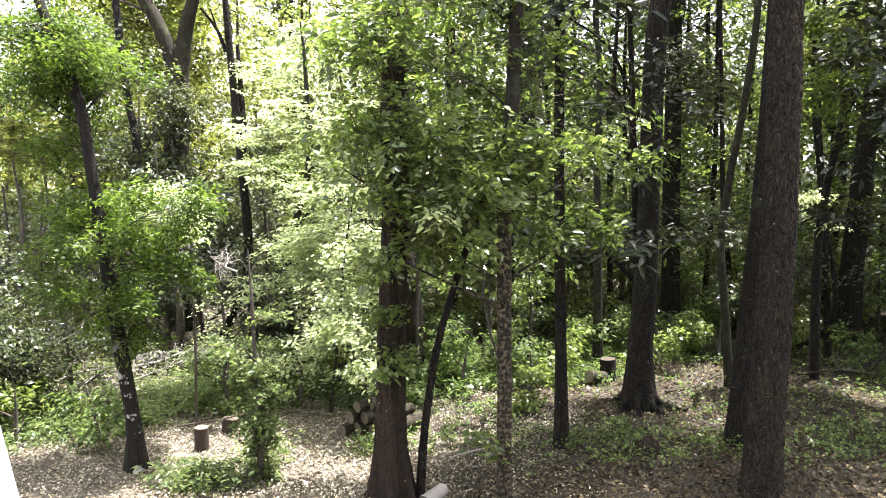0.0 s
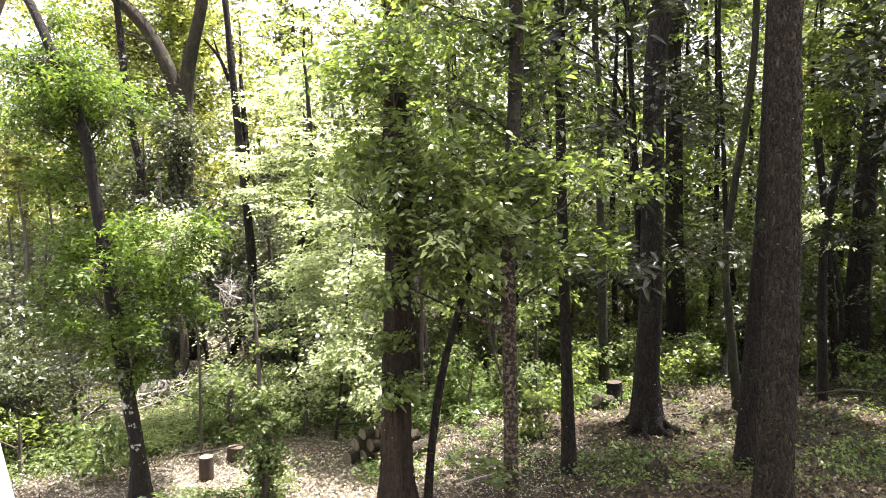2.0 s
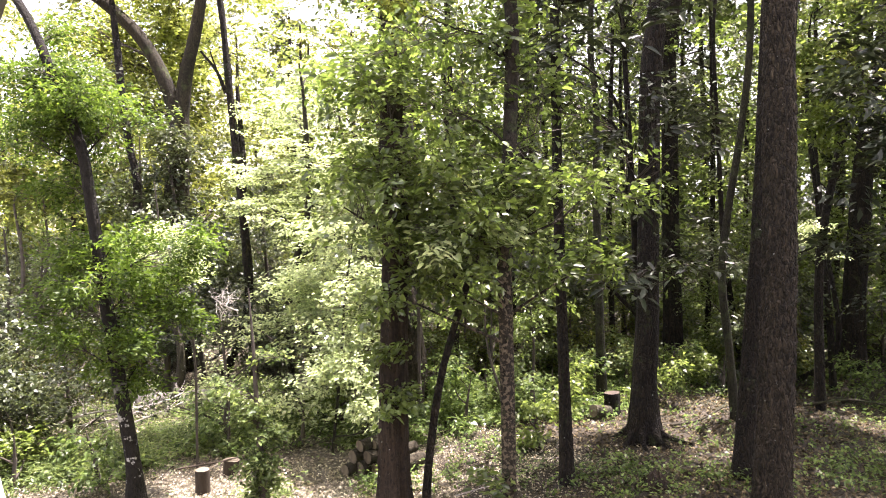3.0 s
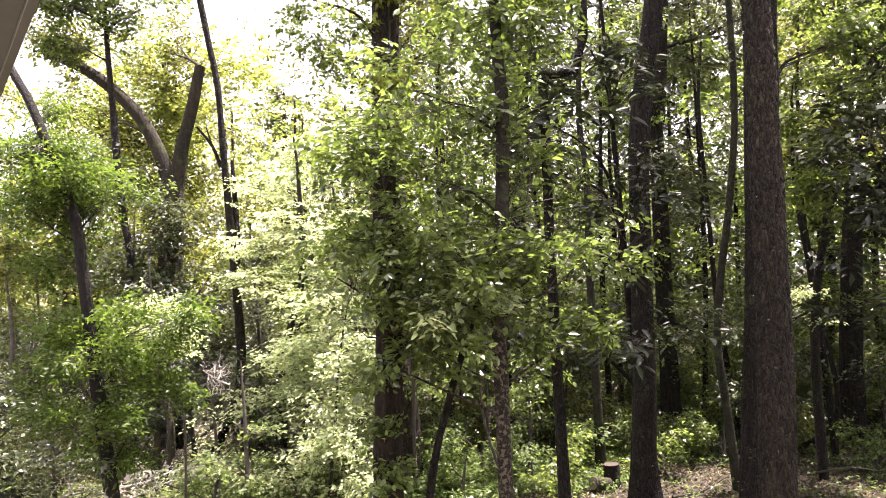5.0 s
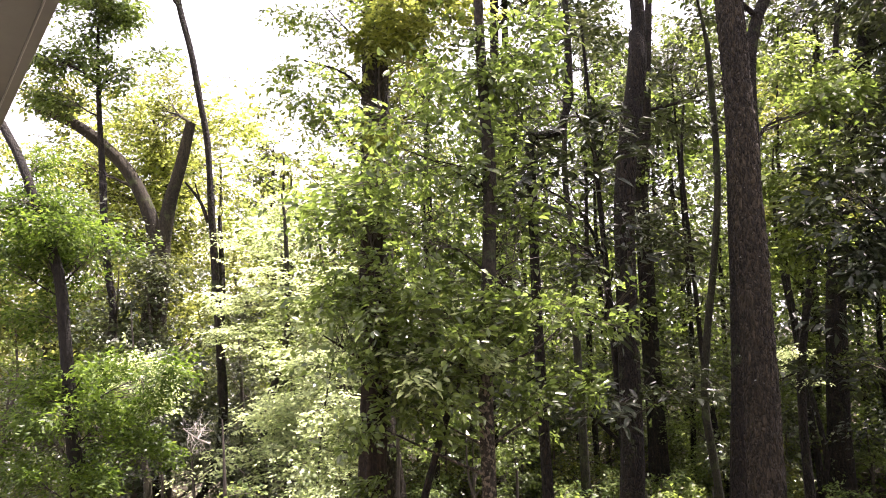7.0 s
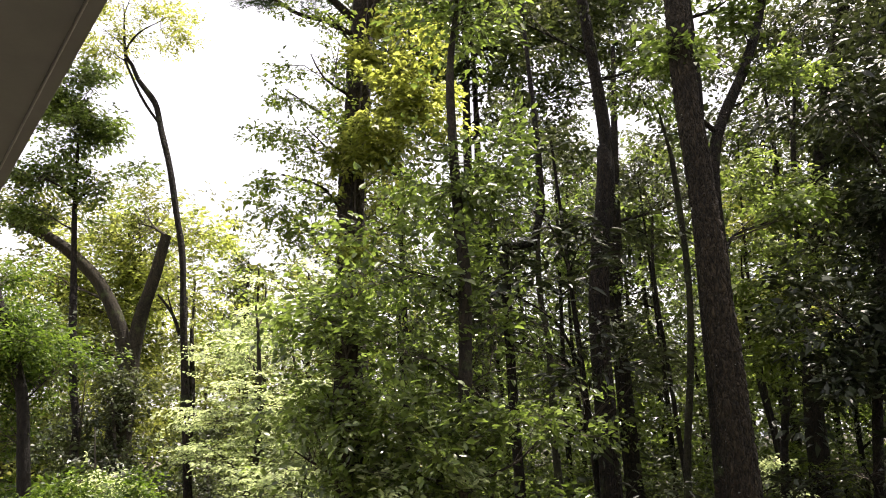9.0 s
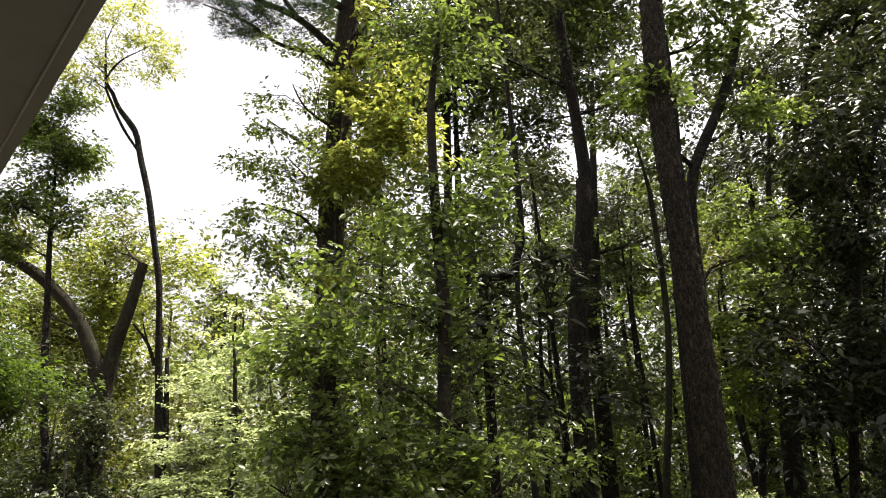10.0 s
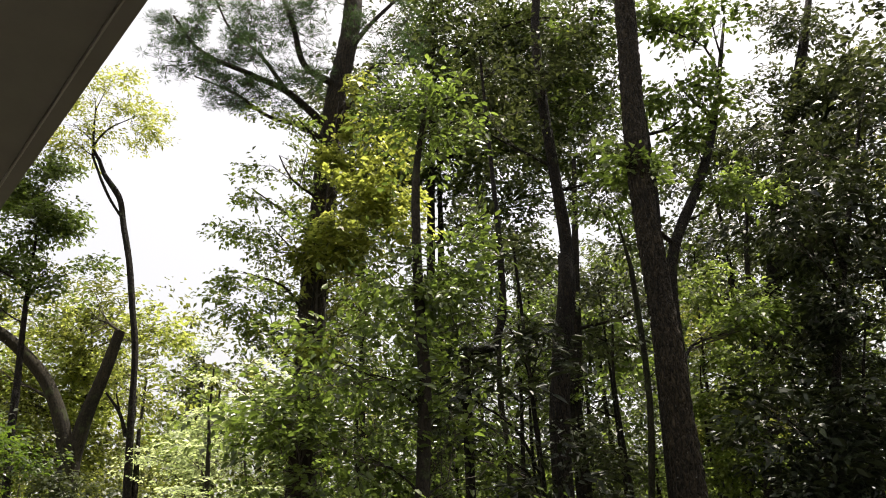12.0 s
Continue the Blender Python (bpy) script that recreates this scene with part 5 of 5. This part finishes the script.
def young_tree(label, x, y, h, leaf, seed, size=(0.1, 0.054), low=0.16, r=1.25, n=34):
    """A slim tree of the under-storey, leafy from low down."""
    g = rng_of(seed)
    lobes = []
    for q in range(11):
        a, z = g.uniform(0, 6.28), low + (1.0 - low) * (q + g.random()) / 11
        rr = r * (1.15 - 0.75 * z) * g.uniform(0.3, 1.0)
        lobes.append(((x + rr * math.cos(a), y + rr * math.sin(a), z * h), (0.85 * r * (1.2 - 0.5 * z), 0.85 * r * (1.2 - 0.5 * z), 0.42), n))
    return tree("young_tree", label, (x, y), [(x, y, -0.05), (x + 0.1 * g.normal(), y, h * 0.35), (x + 0.15 * g.normal(), y, h * 0.7), (x + 0.2 * g.normal(), y, h)], [0.07, 0.06, 0.04, 0.012], M_OAK, lobes, leaf, 13, size, 0.22,
                seed=seed, sides=8, group="young trees", dense=1.0, tuft=5.0)


for k, (x, y, h, leaf) in enumerate([(0.2, 14.6, 8.6, M_LEAF_MID), (1.5, 15.8, 9.0, M_LEAF_GREEN), (3.7, 16.4, 10.5, M_LEAF_MID), (2.4, 17.6, 10.0, M_LEAF_MID), (4.4, 18.4, 9.0, M_LEAF_GREEN), (6.0, 17.2, 10.0, M_LEAF_HOLLY),
                                     (7.4, 16.4, 9.0, M_LEAF_GREEN), (8.8, 17.6, 11.0, M_LEAF_MID), (10.2, 16.6, 10.0, M_LEAF_HOLLY), (11.4, 14.2, 11.0, M_LEAF_HOLLY), (9.6, 13.2, 8.0, M_LEAF_DARK), (-0.9, 16.4, 7.6, M_LEAF_GREEN), (8.2, 20.5, 13.0, M_LEAF_GREEN), (5.4, 21.5, 13.5, M_LEAF_MID)]):
    young_tree({"oak_leaf": "slim young oak with mid-green leaves", "holly_leaf": "slim young holly with dark glossy leaves", "sweetgum_leaf": "slim young sweetgum with bright green leaves", "magnolia_leaf": "young magnolia with dark leathery leaves"}[leaf.name], x, y, h, leaf, 300 + k)

shrub_protos = []
for k, leaf in enumerate([M_LEAF_HOLLY, M_LEAF_GREEN, M_LEAF_MID]):
    ob = bush("understory_shrub", ["dark evergreen understory shrub", "pale green understory shrub", "leafy green understory shrub"][k], 0, 60, 4.0, 1.6, leaf, 210, 15, (0.085, 0.046), 90 + k, 0.22, dense=1.0)
    ob["group"] = "understory shrubs"
    shrub_protos.append(ob)
spots = [(0.6, 17.5), (2.4, 16.8), (3.7, 18.2), (6.6, 17.6), (8.0, 18.6), (9.6, 17.2), (11, 16.5), (1.2, 20), (5.4, 20.5), (13, 19), (-1.6, 16.5), (-3, 17.5), (-0.6, 19), (-8, 15), (-9.5, 17), (-8.5, 20), (-11, 21), (-4.5, 22), (-2.5, 21.5), (12, 13.5), (-11, 14), (1.6, 18.6), (4.8, 18.9), (8.8, 20.2), (12, 18), (14.5, 17), (-2.2, 19), (-5.2, 19.8), (-9.8, 20), (-7.6, 17.8), (-1.2, 22.5), (-12.8, 16.5), (-13, 20)]
for i, (x, y) in enumerate(spots):
    m = pose(x, y, float(height(x, y)), 0, 0, g.uniform(0, 360))
    if i < 3:
        shrub_protos[i].matrix_basis = m
    else:
        # left of x -2.6 the dark-leaved copies stand in for shaded depth
        copy_thing(shrub_protos[(2, 0, 2)[i % 3] if x > 4.5 else 0 if x < -2.6 else 1 + i % 2], m)

thicket = []
for k, leaf in enumerate([M_LEAF_MID, M_LEAF_HOLLY, M_LEAF_FAR]):
    ob = bush("low_shrub", ["low green shrub on the forest floor", "low dark evergreen shrub on the forest floor", "low light green shrub on the forest floor"][k], 0, 70, 2.1, 1.2, leaf, 170, 16, (0.06, 0.036), 95 + k, 0.17, dense=1.1)
    ob["group"] = "low shrubs"
    thicket.append(ob)
spots = [(-9.2, 12.6), (-8.0, 13.2), (-7.0, 13.8), (-6.9, 14.6), (-3.9, 15.0), (-3.6, 14.4), (-2.6, 14.8), (-1.8, 15.6), (-0.6, 15.0), (0.4, 15.4), (1.2, 16.2), (2.6, 15.4), (3.4, 16.4), (4.2, 17.2), (5.6, 18.0), (6.2, 16.2), (7.2, 17.8),
         (8.0, 17.0), (9.4, 16.0), (10.4, 15.0), (9.0, 18.4), (11.4, 17.6), (-8.8, 15.8), (-5.6, 16.8), (-4.4, 17.6), (-0.2, 17.2), (-9.8, 14.2), (-6.0, 11.9), (0.9, 14.6), (5.2, 16.8), (10.6, 13.2), (-10.6, 12.6), (-3.4, 16.2), (3.0, 19.2), (6.8, 15.2)]
for i, (x, y) in enumerate(spots):
    m = pose(x, y, float(height(x, y)), 0, 0, g.uniform(0, 360))
    if i < 3:
        thicket[i].matrix_basis = m
    else:
        # left of x -3 only dark-leaved copies, imitating shade between the trees
        copy_thing(thicket[(0, 2, 0)[i % 3] if x > 4.5 else (1, 1)[i % 2] if x < -3 else (0, 2)[i % 2]], m)

weeds = []
for k, leaf in enumerate([M_GROUNDLEAF, M_FERN, M_LEAF_GREEN]):
    ob = bush("weed_clump", ["leafy green weeds on the forest floor", "feathery pale green weeds on the forest floor", "bright green seedling on the forest floor"][k], 0, 75, 0.95, 0.62, leaf, 70, 12, (0.075, 0.04), 400 + k, 0.14, dense=1.0)
    ob["group"] = "weeds"
    weeds.append(ob)
spots = [(0.3, 11.9), (1.1, 12.4), (1.9, 12.9), (2.3, 13.6), (0.7, 13.2), (3.9, 13.4), (4.3, 14.4), (3.5, 14.6), (5.2, 14.0), (-0.4, 12.6), (-1.2, 11.6), (-1.7, 12.2), (-2.9, 11.5), (-3.6, 12.3), (-2.6, 12.5), (-4.6, 9.8), (-7.0, 10.7), (-5.9, 10.0), (-3.2, 10.9), (-6.7, 11.3), (-6.4, 9.5), (7.75, 13.5),
         (6.2, 14.6), (1.4, 11.3), (-0.2, 13.8), (2.9, 14.4), (-5.6, 9.5), (-3.3, 12.9), (6.9, 15.4), (4.8, 15.4)]
for i, (x, y) in enumerate(spots):
    m = pose(x, y, float(height(x, y)) - 0.02, 0, 0, g.uniform(0, 360))
    if i < 3:
        weeds[i].matrix_basis = m
    else:
        copy_thing(weeds[i % 3], m)

low = []
for k, leaf in enumerate([M_LEAF_GREEN, M_LEAF_FAR]):
    h = 9.6
    lobes = []
    for q in range(14):
        a, rr = g.uniform(0, 6.28), g.uniform(0.3, 2.1)
        lobes.append(((rr * math.cos(a), 80 + rr * math.sin(a), g.uniform(0.15, 0.95) * h), (1.2, 1.2, 0.8), 40))
    low.append(tree("small_tree", ["small sunlit tree with yellow-green leaves", "small leafy green tree"][k], (0, 80), [(0, 80, -0.1), (0.1, 80, 3.5), (0.1, 80, 9.2)], [0.13, 0.1, 0.03], M_GREY, lobes, leaf, 11, (0.14, 0.075), 0.28, seed=100 + k, dense=0.95, group="small trees"))
spots = [(-9.5, 23), (-6.8, 20), (-12, 25), (-7.5, 27), (-4.5, 26), (-2.8, 24), (-15, 27), (-10.5, 30), (-6, 32), (-3, 31), (-14, 34), (-18, 31), (-9, 37), (-12.5, 18.5), (-6.4, 24.5), (-8.6, 24.5), (-4.2, 23.4), (-10.8, 22)]
for i, (x, y) in enumerate(spots):
    m = pose(x, y, float(height(x, y)), 0, 0, g.uniform(0, 360))
    if i < 2:
        low[i].matrix_basis = m
    else:
        copy_thing(low[i % 2], m)


def far_woods(name, label, n, a0, a1, r0, r1, top, size, mat, seed):
    """Far-off foliage in a ring sector: uncountable, so one object."""
    g = rng_of(seed)
    a, r = np.radians(g.uniform(a0, a1, n)), g.uniform(r0, r1, n)
    c = np.stack([r * np.sin(a), r * np.cos(a), top * g.random(n) ** 1.2], 1)
    v, f = leaves_at(g, c, unit(g.normal(size=c.shape) * np.array([1, 1, 0.4])), 24, size, size * 0.58, size * 2.2, 0.7, 0.5, fine=False)
    tagged(new(name, mesh_np(name, v, f, mat)), label, "woods", "", "stuff")


far_woods("far_woods", "distant sunlit woods closing the view", 700, -75, -6, 42, 75, 9.0, 0.42, M_LEAF_FAR, 120)
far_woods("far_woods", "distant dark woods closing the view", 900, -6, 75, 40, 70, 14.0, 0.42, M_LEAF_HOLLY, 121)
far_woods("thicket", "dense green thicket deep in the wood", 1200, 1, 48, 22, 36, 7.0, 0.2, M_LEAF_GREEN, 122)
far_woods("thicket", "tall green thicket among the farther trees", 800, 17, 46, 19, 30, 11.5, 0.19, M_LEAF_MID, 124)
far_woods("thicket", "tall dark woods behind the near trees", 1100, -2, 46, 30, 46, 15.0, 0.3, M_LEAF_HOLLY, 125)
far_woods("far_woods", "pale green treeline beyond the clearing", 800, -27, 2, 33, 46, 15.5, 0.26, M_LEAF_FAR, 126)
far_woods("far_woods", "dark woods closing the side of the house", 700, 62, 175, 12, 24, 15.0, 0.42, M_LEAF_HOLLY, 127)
far_woods("thicket", "sunlit thicket beyond the clearing", 700, -45, 1, 24, 36, 6.0, 0.2, M_LEAF_FAR, 123)


# ---------------------------------------------------------------- porch of the house
def box(lo, hi, bevel=0.006):
    bm = bmesh.new()
    bmesh.ops.create_cube(bm, size=1)
    for v in bm.verts:
        for k in range(3):
            v.co[k] = lo[k] if v.co[k] < 0 else hi[k]
    if bevel:
        bmesh.ops.bevel(bm, geom=bm.edges[:], offset=bevel, segments=2, profile=0.5, affect="EDGES")
    return bm


def bm_part(name, bm, mat, parent, label=""):
    me = bpy.data.meshes.new(name)
    bm.to_mesh(me)
    bm.free()
    me.materials.append(mat)
    return part(name, me, parent, label)


# in the porch's own axes x runs along the rail, y towards the house, z up
PORCH = pose(0, 0, 0, 0, 0, 124)
def porch_thing(name, label, category, kind=""):
    ob = empty(name, (0, 0, 0))
    ob.matrix_basis = PORCH
    return tagged(ob, label, category, "", kind)


rail = porch_thing("porch_rail", "white painted porch railing with square balusters", "railing")
bm_part("top_rail", box((-2.6, -0.092, 3.01), (4.4, 0.0, 3.05), 0.008), M_WHITE, rail)
bm_part("bottom_rail", box((-2.6, -0.07, 2.2), (4.4, -0.02, 2.24)), M_WHITE, rail)
for k in range(56):
    bm_part("baluster", box((-2.5 + k * 0.123, -0.062, 2.2), (-2.468 + k * 0.123, -0.03, 3.012), 0.003), M_WHITE, rail)
deck = porch_thing("porch_deck", "raised weathered wooden porch deck", "deck", "structure")
for k in range(16):
    bm_part("board", box((-2.7, -0.12 + k * 0.145, 2.07), (4.5, 0.02 + k * 0.145, 2.1), 0.004), M_DECK, deck)
bm_part("joist_beam", box((-2.7, -0.1, 1.82), (4.5, -0.05, 2.068)), M_DECK, deck)
for x in (-2.5, 0.0, 2.2, 4.3):
    bm_part("deck_post", box((x - 0.07, -0.04, -0.1), (x + 0.07, 0.1, 2.068)), M_DECK, deck)
roof = porch_thing("porch_roof", "porch roof with beige painted soffit and fascia board", "roof", "structure")
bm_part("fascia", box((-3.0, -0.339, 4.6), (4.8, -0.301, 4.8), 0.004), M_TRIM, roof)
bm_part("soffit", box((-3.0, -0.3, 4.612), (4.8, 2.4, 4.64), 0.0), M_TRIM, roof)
# thin strip added where a streak of light runs along the joint
bm_part("edge_streak", box((-3.0, -0.304, 4.597), (4.8, -0.299, 4.6115), 0.002), M_EDGE_STREAK, roof, "added pale strip imitating the bright streak along the fascia")
bm_part("roof_cover", box((-3.1, -0.4, 4.802), (4.9, 2.5, 4.86), 0.004), M_ROOF, roof)
bm = box((-3.4, 2.26, 4.9), (9.0, 9.0, 4.96), 0.0)
for v in bm.verts:
    if v.co.y > 5:
        v.co.z += 3.9
bm_part("roof_slope", bm, M_ROOF, roof)
wall = porch_thing("house_wall", "painted lap-sided house wall behind the porch", "wall", "structure")
for k in range(26):
    bm_part("board", box((-3.0, 2.2, -0.1 + k * 0.18), (4.8, 2.24 - 0.012 * (k % 2), 0.075 + k * 0.18), 0.003), M_SIDING, wall)


bm_part("upper_wall", box((-3.0, 2.26, -0.1), (4.8, 2.5, 6.4), 0.0), M_SIDING, wall)
bm_part("gable_wall", box((-3.24, 2.26, -0.1), (-3.0, 10.0, 6.4), 0.0), M_SIDING, wall)
bm_part("gable_wall", box((4.8, 2.26, -0.1), (5.04, 10.0, 6.4), 0.0), M_SIDING, wall)
bm_part("back_wall", box((-3.24, 10.0, -0.1), (5.04, 10.24, 6.4), 0.0), M_SIDING, wall)
house_roof = porch_thing("house_roof", "dark shingled roof of the house", "roof", "structure")
bm_part("roof_slab", box((-3.6, 1.9, 6.402), (5.4, 10.6, 6.6), 0.01), M_ROOF, house_roof)


# ---------------------------------------------------------------- dead wood
def dead_branch(name, label, base, top, r, n, reach, seed, mat=None, category="dead branch"):
    """A bare limb that forks again and again: its stem, and each side branch with its own twigs."""
    g = rng_of(seed)
    a, b = np.array(base, dtype=float), np.array(top, dtype=float)
    root = tagged(empty(name, a), label, category)
    mid = (a + b) / 2 + g.normal(size=3) * 0.06 * np.linalg.norm(b - a)
    mat = mat or M_DEAD
    v, f = tube([a, mid, b], [r, r * 0.75, r * 0.4], 8, 0.1, 0.08, seed)
    part("stem", mesh_np("stem", v - a, f, mat, True), root)
    line, rad = spline([a, mid, b], [r, r * 0.75, r * 0.4], 0.05)
    for k in range(n):
        i = g.integers(len(line) // 3, len(line))
        p = line[i]
        d = g.normal(size=3) + np.array([0, 0, 0.2])
        d /= np.linalg.norm(d)
        L = reach * g.uniform(0.4, 1.0)
        q = p + d * L * 0.5 + g.normal(size=3) * 0.08 * L
        e = p + d * L + g.normal(size=3) * 0.2 * L
        rb = rad[i] * 0.5
        bits = [tube([p, q, e], [rb, rb * 0.7, rb * 0.3], 5, 0.1, 0.06, seed + k)]
        for _ in range(5):
            u = p + (e - p) * g.uniform(0.3, 0.95)
            w = u + g.normal(size=3) * L * 0.28
            bits.append(tube([u, (u + w) / 2 + g.normal(size=3) * 0.03 * L, w], [rb * 0.4, rb * 0.3, rb * 0.15], 4, 0.2, 0.0, 0))
        v, f = joined(bits)
        part("branch", mesh_np("branch", v - a, f, mat, True), root)
    return root


dead_branch("dead_treetop", "pale bare twiggy treetop caught in the thicket", (-3.47, 12.60, 1.90), (-3.85, 12.40, 2.17), 0.016, 18, 0.5, 201)
dead_branch("broken_snag", "broken bare snag with pale stub branches", (-4.9, 13.3, -0.05), (-4.94, 13.30, 2.31), 0.1, 4, 0.5, 202, M_GREY, "snag")
for k, (x, y, a) in enumerate([(-5.4, 11.8, 0.3), (-5.0, 12.1, 0.1), (-5.8, 12.0, -0.2), (-5.2, 12.4, 0.5)]):
    dead_branch("brushwood", "grey fallen branches heaped on the ground", (x - 0.7, y - 0.2, 0.06), (x + 0.8, y + a, 0.5), 0.024, 9, 0.6, 210 + k, None, "brushwood")
dead_branch("brushwood", "bare brown sticks lying across the stumps", (-3.55, 9.75, 0.2), (-2.5, 10.15, 0.3), 0.014, 7, 0.35, 215, M_STUMP, "brushwood")
dead_branch("fallen_branch", "thin bare branch lying on leaf litter", (0.1, 9.1, 0.03), (0.75, 9.35, 0.1), 0.008, 4, 0.35, 220)
dead_branch("fallen_branch", "thin bare branch lying on leaf litter", (0.9, 10.6, 0.03), (1.6, 10.3, 0.08), 0.008, 4, 0.3, 221)
dead_branch("fallen_branch", "brown branch lying across the leafy path", (6.2, 12.9, 0.04), (7.6, 12.4, 0.1), 0.025, 4, 0.4, 222, M_GREY)
dead_branch("fallen_branch", "curved grey branch on the shaded ground", (3.6, 11.9, 0.03), (4.6, 12.3, 0.2), 0.022, 3, 0.4, 223, M_GREY)


# ---------------------------------------------------------------- cut wood on the ground
def log(name, label, a, b, r, bark, seed, group="", category="log", cut=None):
    """A sawn length of trunk: bark round the side, a pale cut disc at each end."""
    a, b = np.array(a, dtype=float), np.array(b, dtype=float)
    mid = (a + b) / 2
    root = tagged(empty(name, mid), label, category, group)
    v, f = tube([a, mid, b], [r, r * 0.97, r * 0.95], 16, 0.1, 0.06, seed)
    part("bark", mesh_np("bark", v - mid, f, bark, True), root)
    for ring, away in ((v[:16], a - b), (v[-16:], b - a)):
        away = away / np.linalg.norm(away)
        c = ring.mean(0)
        disc = np.vstack([c + (ring - c) * 0.97 + away * 0.004, c + (ring - c) * 0.5 + away * 0.007, [c + away * 0.008]])
        q = [(k, (k + 1) % 16, 16 + (k + 1) % 16, 16 + k) for k in range(16)]
        t = [(16 + k, 16 + (k + 1) % 16, 32) for k in range(16)]
        me = bpy.data.meshes.new("cut_face")
        me.from_pydata([tuple(x) for x in disc - mid], [], q + t)
        me.materials.append(cut or M_CUT)
        part("cut_face", me, root, "weathered dark end grain" if cut else "pale sawn end grain")
    return root


log("tree_stump", "sawn tree stump standing in the clearing", (-3.1, 9.39, -0.05), (-3.1, 9.39, 0.31), 0.1, M_STUMP, 131, "stumps", "stump")
log("tree_stump", "second low sawn stump with a pale top", (-2.93, 10.02, -0.05), (-2.9, 10.02, 0.22), 0.11, M_STUMP, 132, "stumps", "stump")
log("cut_log", "grey cut log lying on its side", (2.44, 12.3, 0.17), (2.74, 12.5, 0.1), 0.1, M_GREY, 133)
log("tree_stump", "dark low stump beside the grey log", (2.86, 12.72, -0.05), (2.84, 12.72, 0.36), 0.14, M_OAK, 136, "stumps", "stump", M_STUMP)
log("cut_log", "pale cut log lying at the tree's foot", (-0.2, 7.72, 0.07), (0.0, 8.05, 0.07), 0.075, M_DEAD, 134)
log("fallen_log", "pale fallen log lying across the woods", (-5.5, 13.3, 0.2), (-4.2, 13.6, 0.22), 0.13, M_DEAD, 135)
for k, (x, y, z, r) in enumerate([(-1.2, 10.1, 0.09, 0.09), (-1.0, 10.12, 0.1, 0.1), (-0.8, 10.1, 0.09, 0.09), (-0.6, 10.12, 0.09, 0.09), (-1.1, 10.15, 0.26, 0.09), (-0.9, 10.12, 0.26, 0.09), (-0.7, 10.15, 0.25, 0.08), (-1.0, 10.14, 0.41, 0.08), (-0.82, 10.2, 0.4, 0.07)]):
    log("firewood_log", "short firewood log in a low stack", (x - 0.16, y - 0.22, z), (x + 0.26, y + 0.2, z + 0.01), r, M_LIMB, 140 + k, "stacked firewood", "firewood")


def rotten_stump(x, y, r, h, seed):
    """A low, crumbled stump: a lumpy mound with a broken crown."""
    bm = bmesh.new()
    bmesh.ops.create_icosphere(bm, subdivisions=4, radius=1)
    for v in bm.verts:
        q = v.co.copy()
        k = 1 + 0.22 * noise.noise(q * 2.3 + Vector((seed, 0, 0))) + 0.1 * noise.noise(q * 7)
        up = max(q.z, -0.3)
        v.co = Vector((q.x * r * k * (1.15 - 0.35 * up), q.y * r * k * (1.15 - 0.35 * up), h * up * (1 + 0.35 * noise.noise(q * 4.1))))
    ob = tagged(empty("rotten_stump", (x, y, float(height(x, y)))), "low rotten brown stump on the shaded ground", "stump")
    bm_part("stump_wood", bm, M_RED, ob)


rotten_stump(2.62, 9.35, 0.16, 0.2, 3.0)
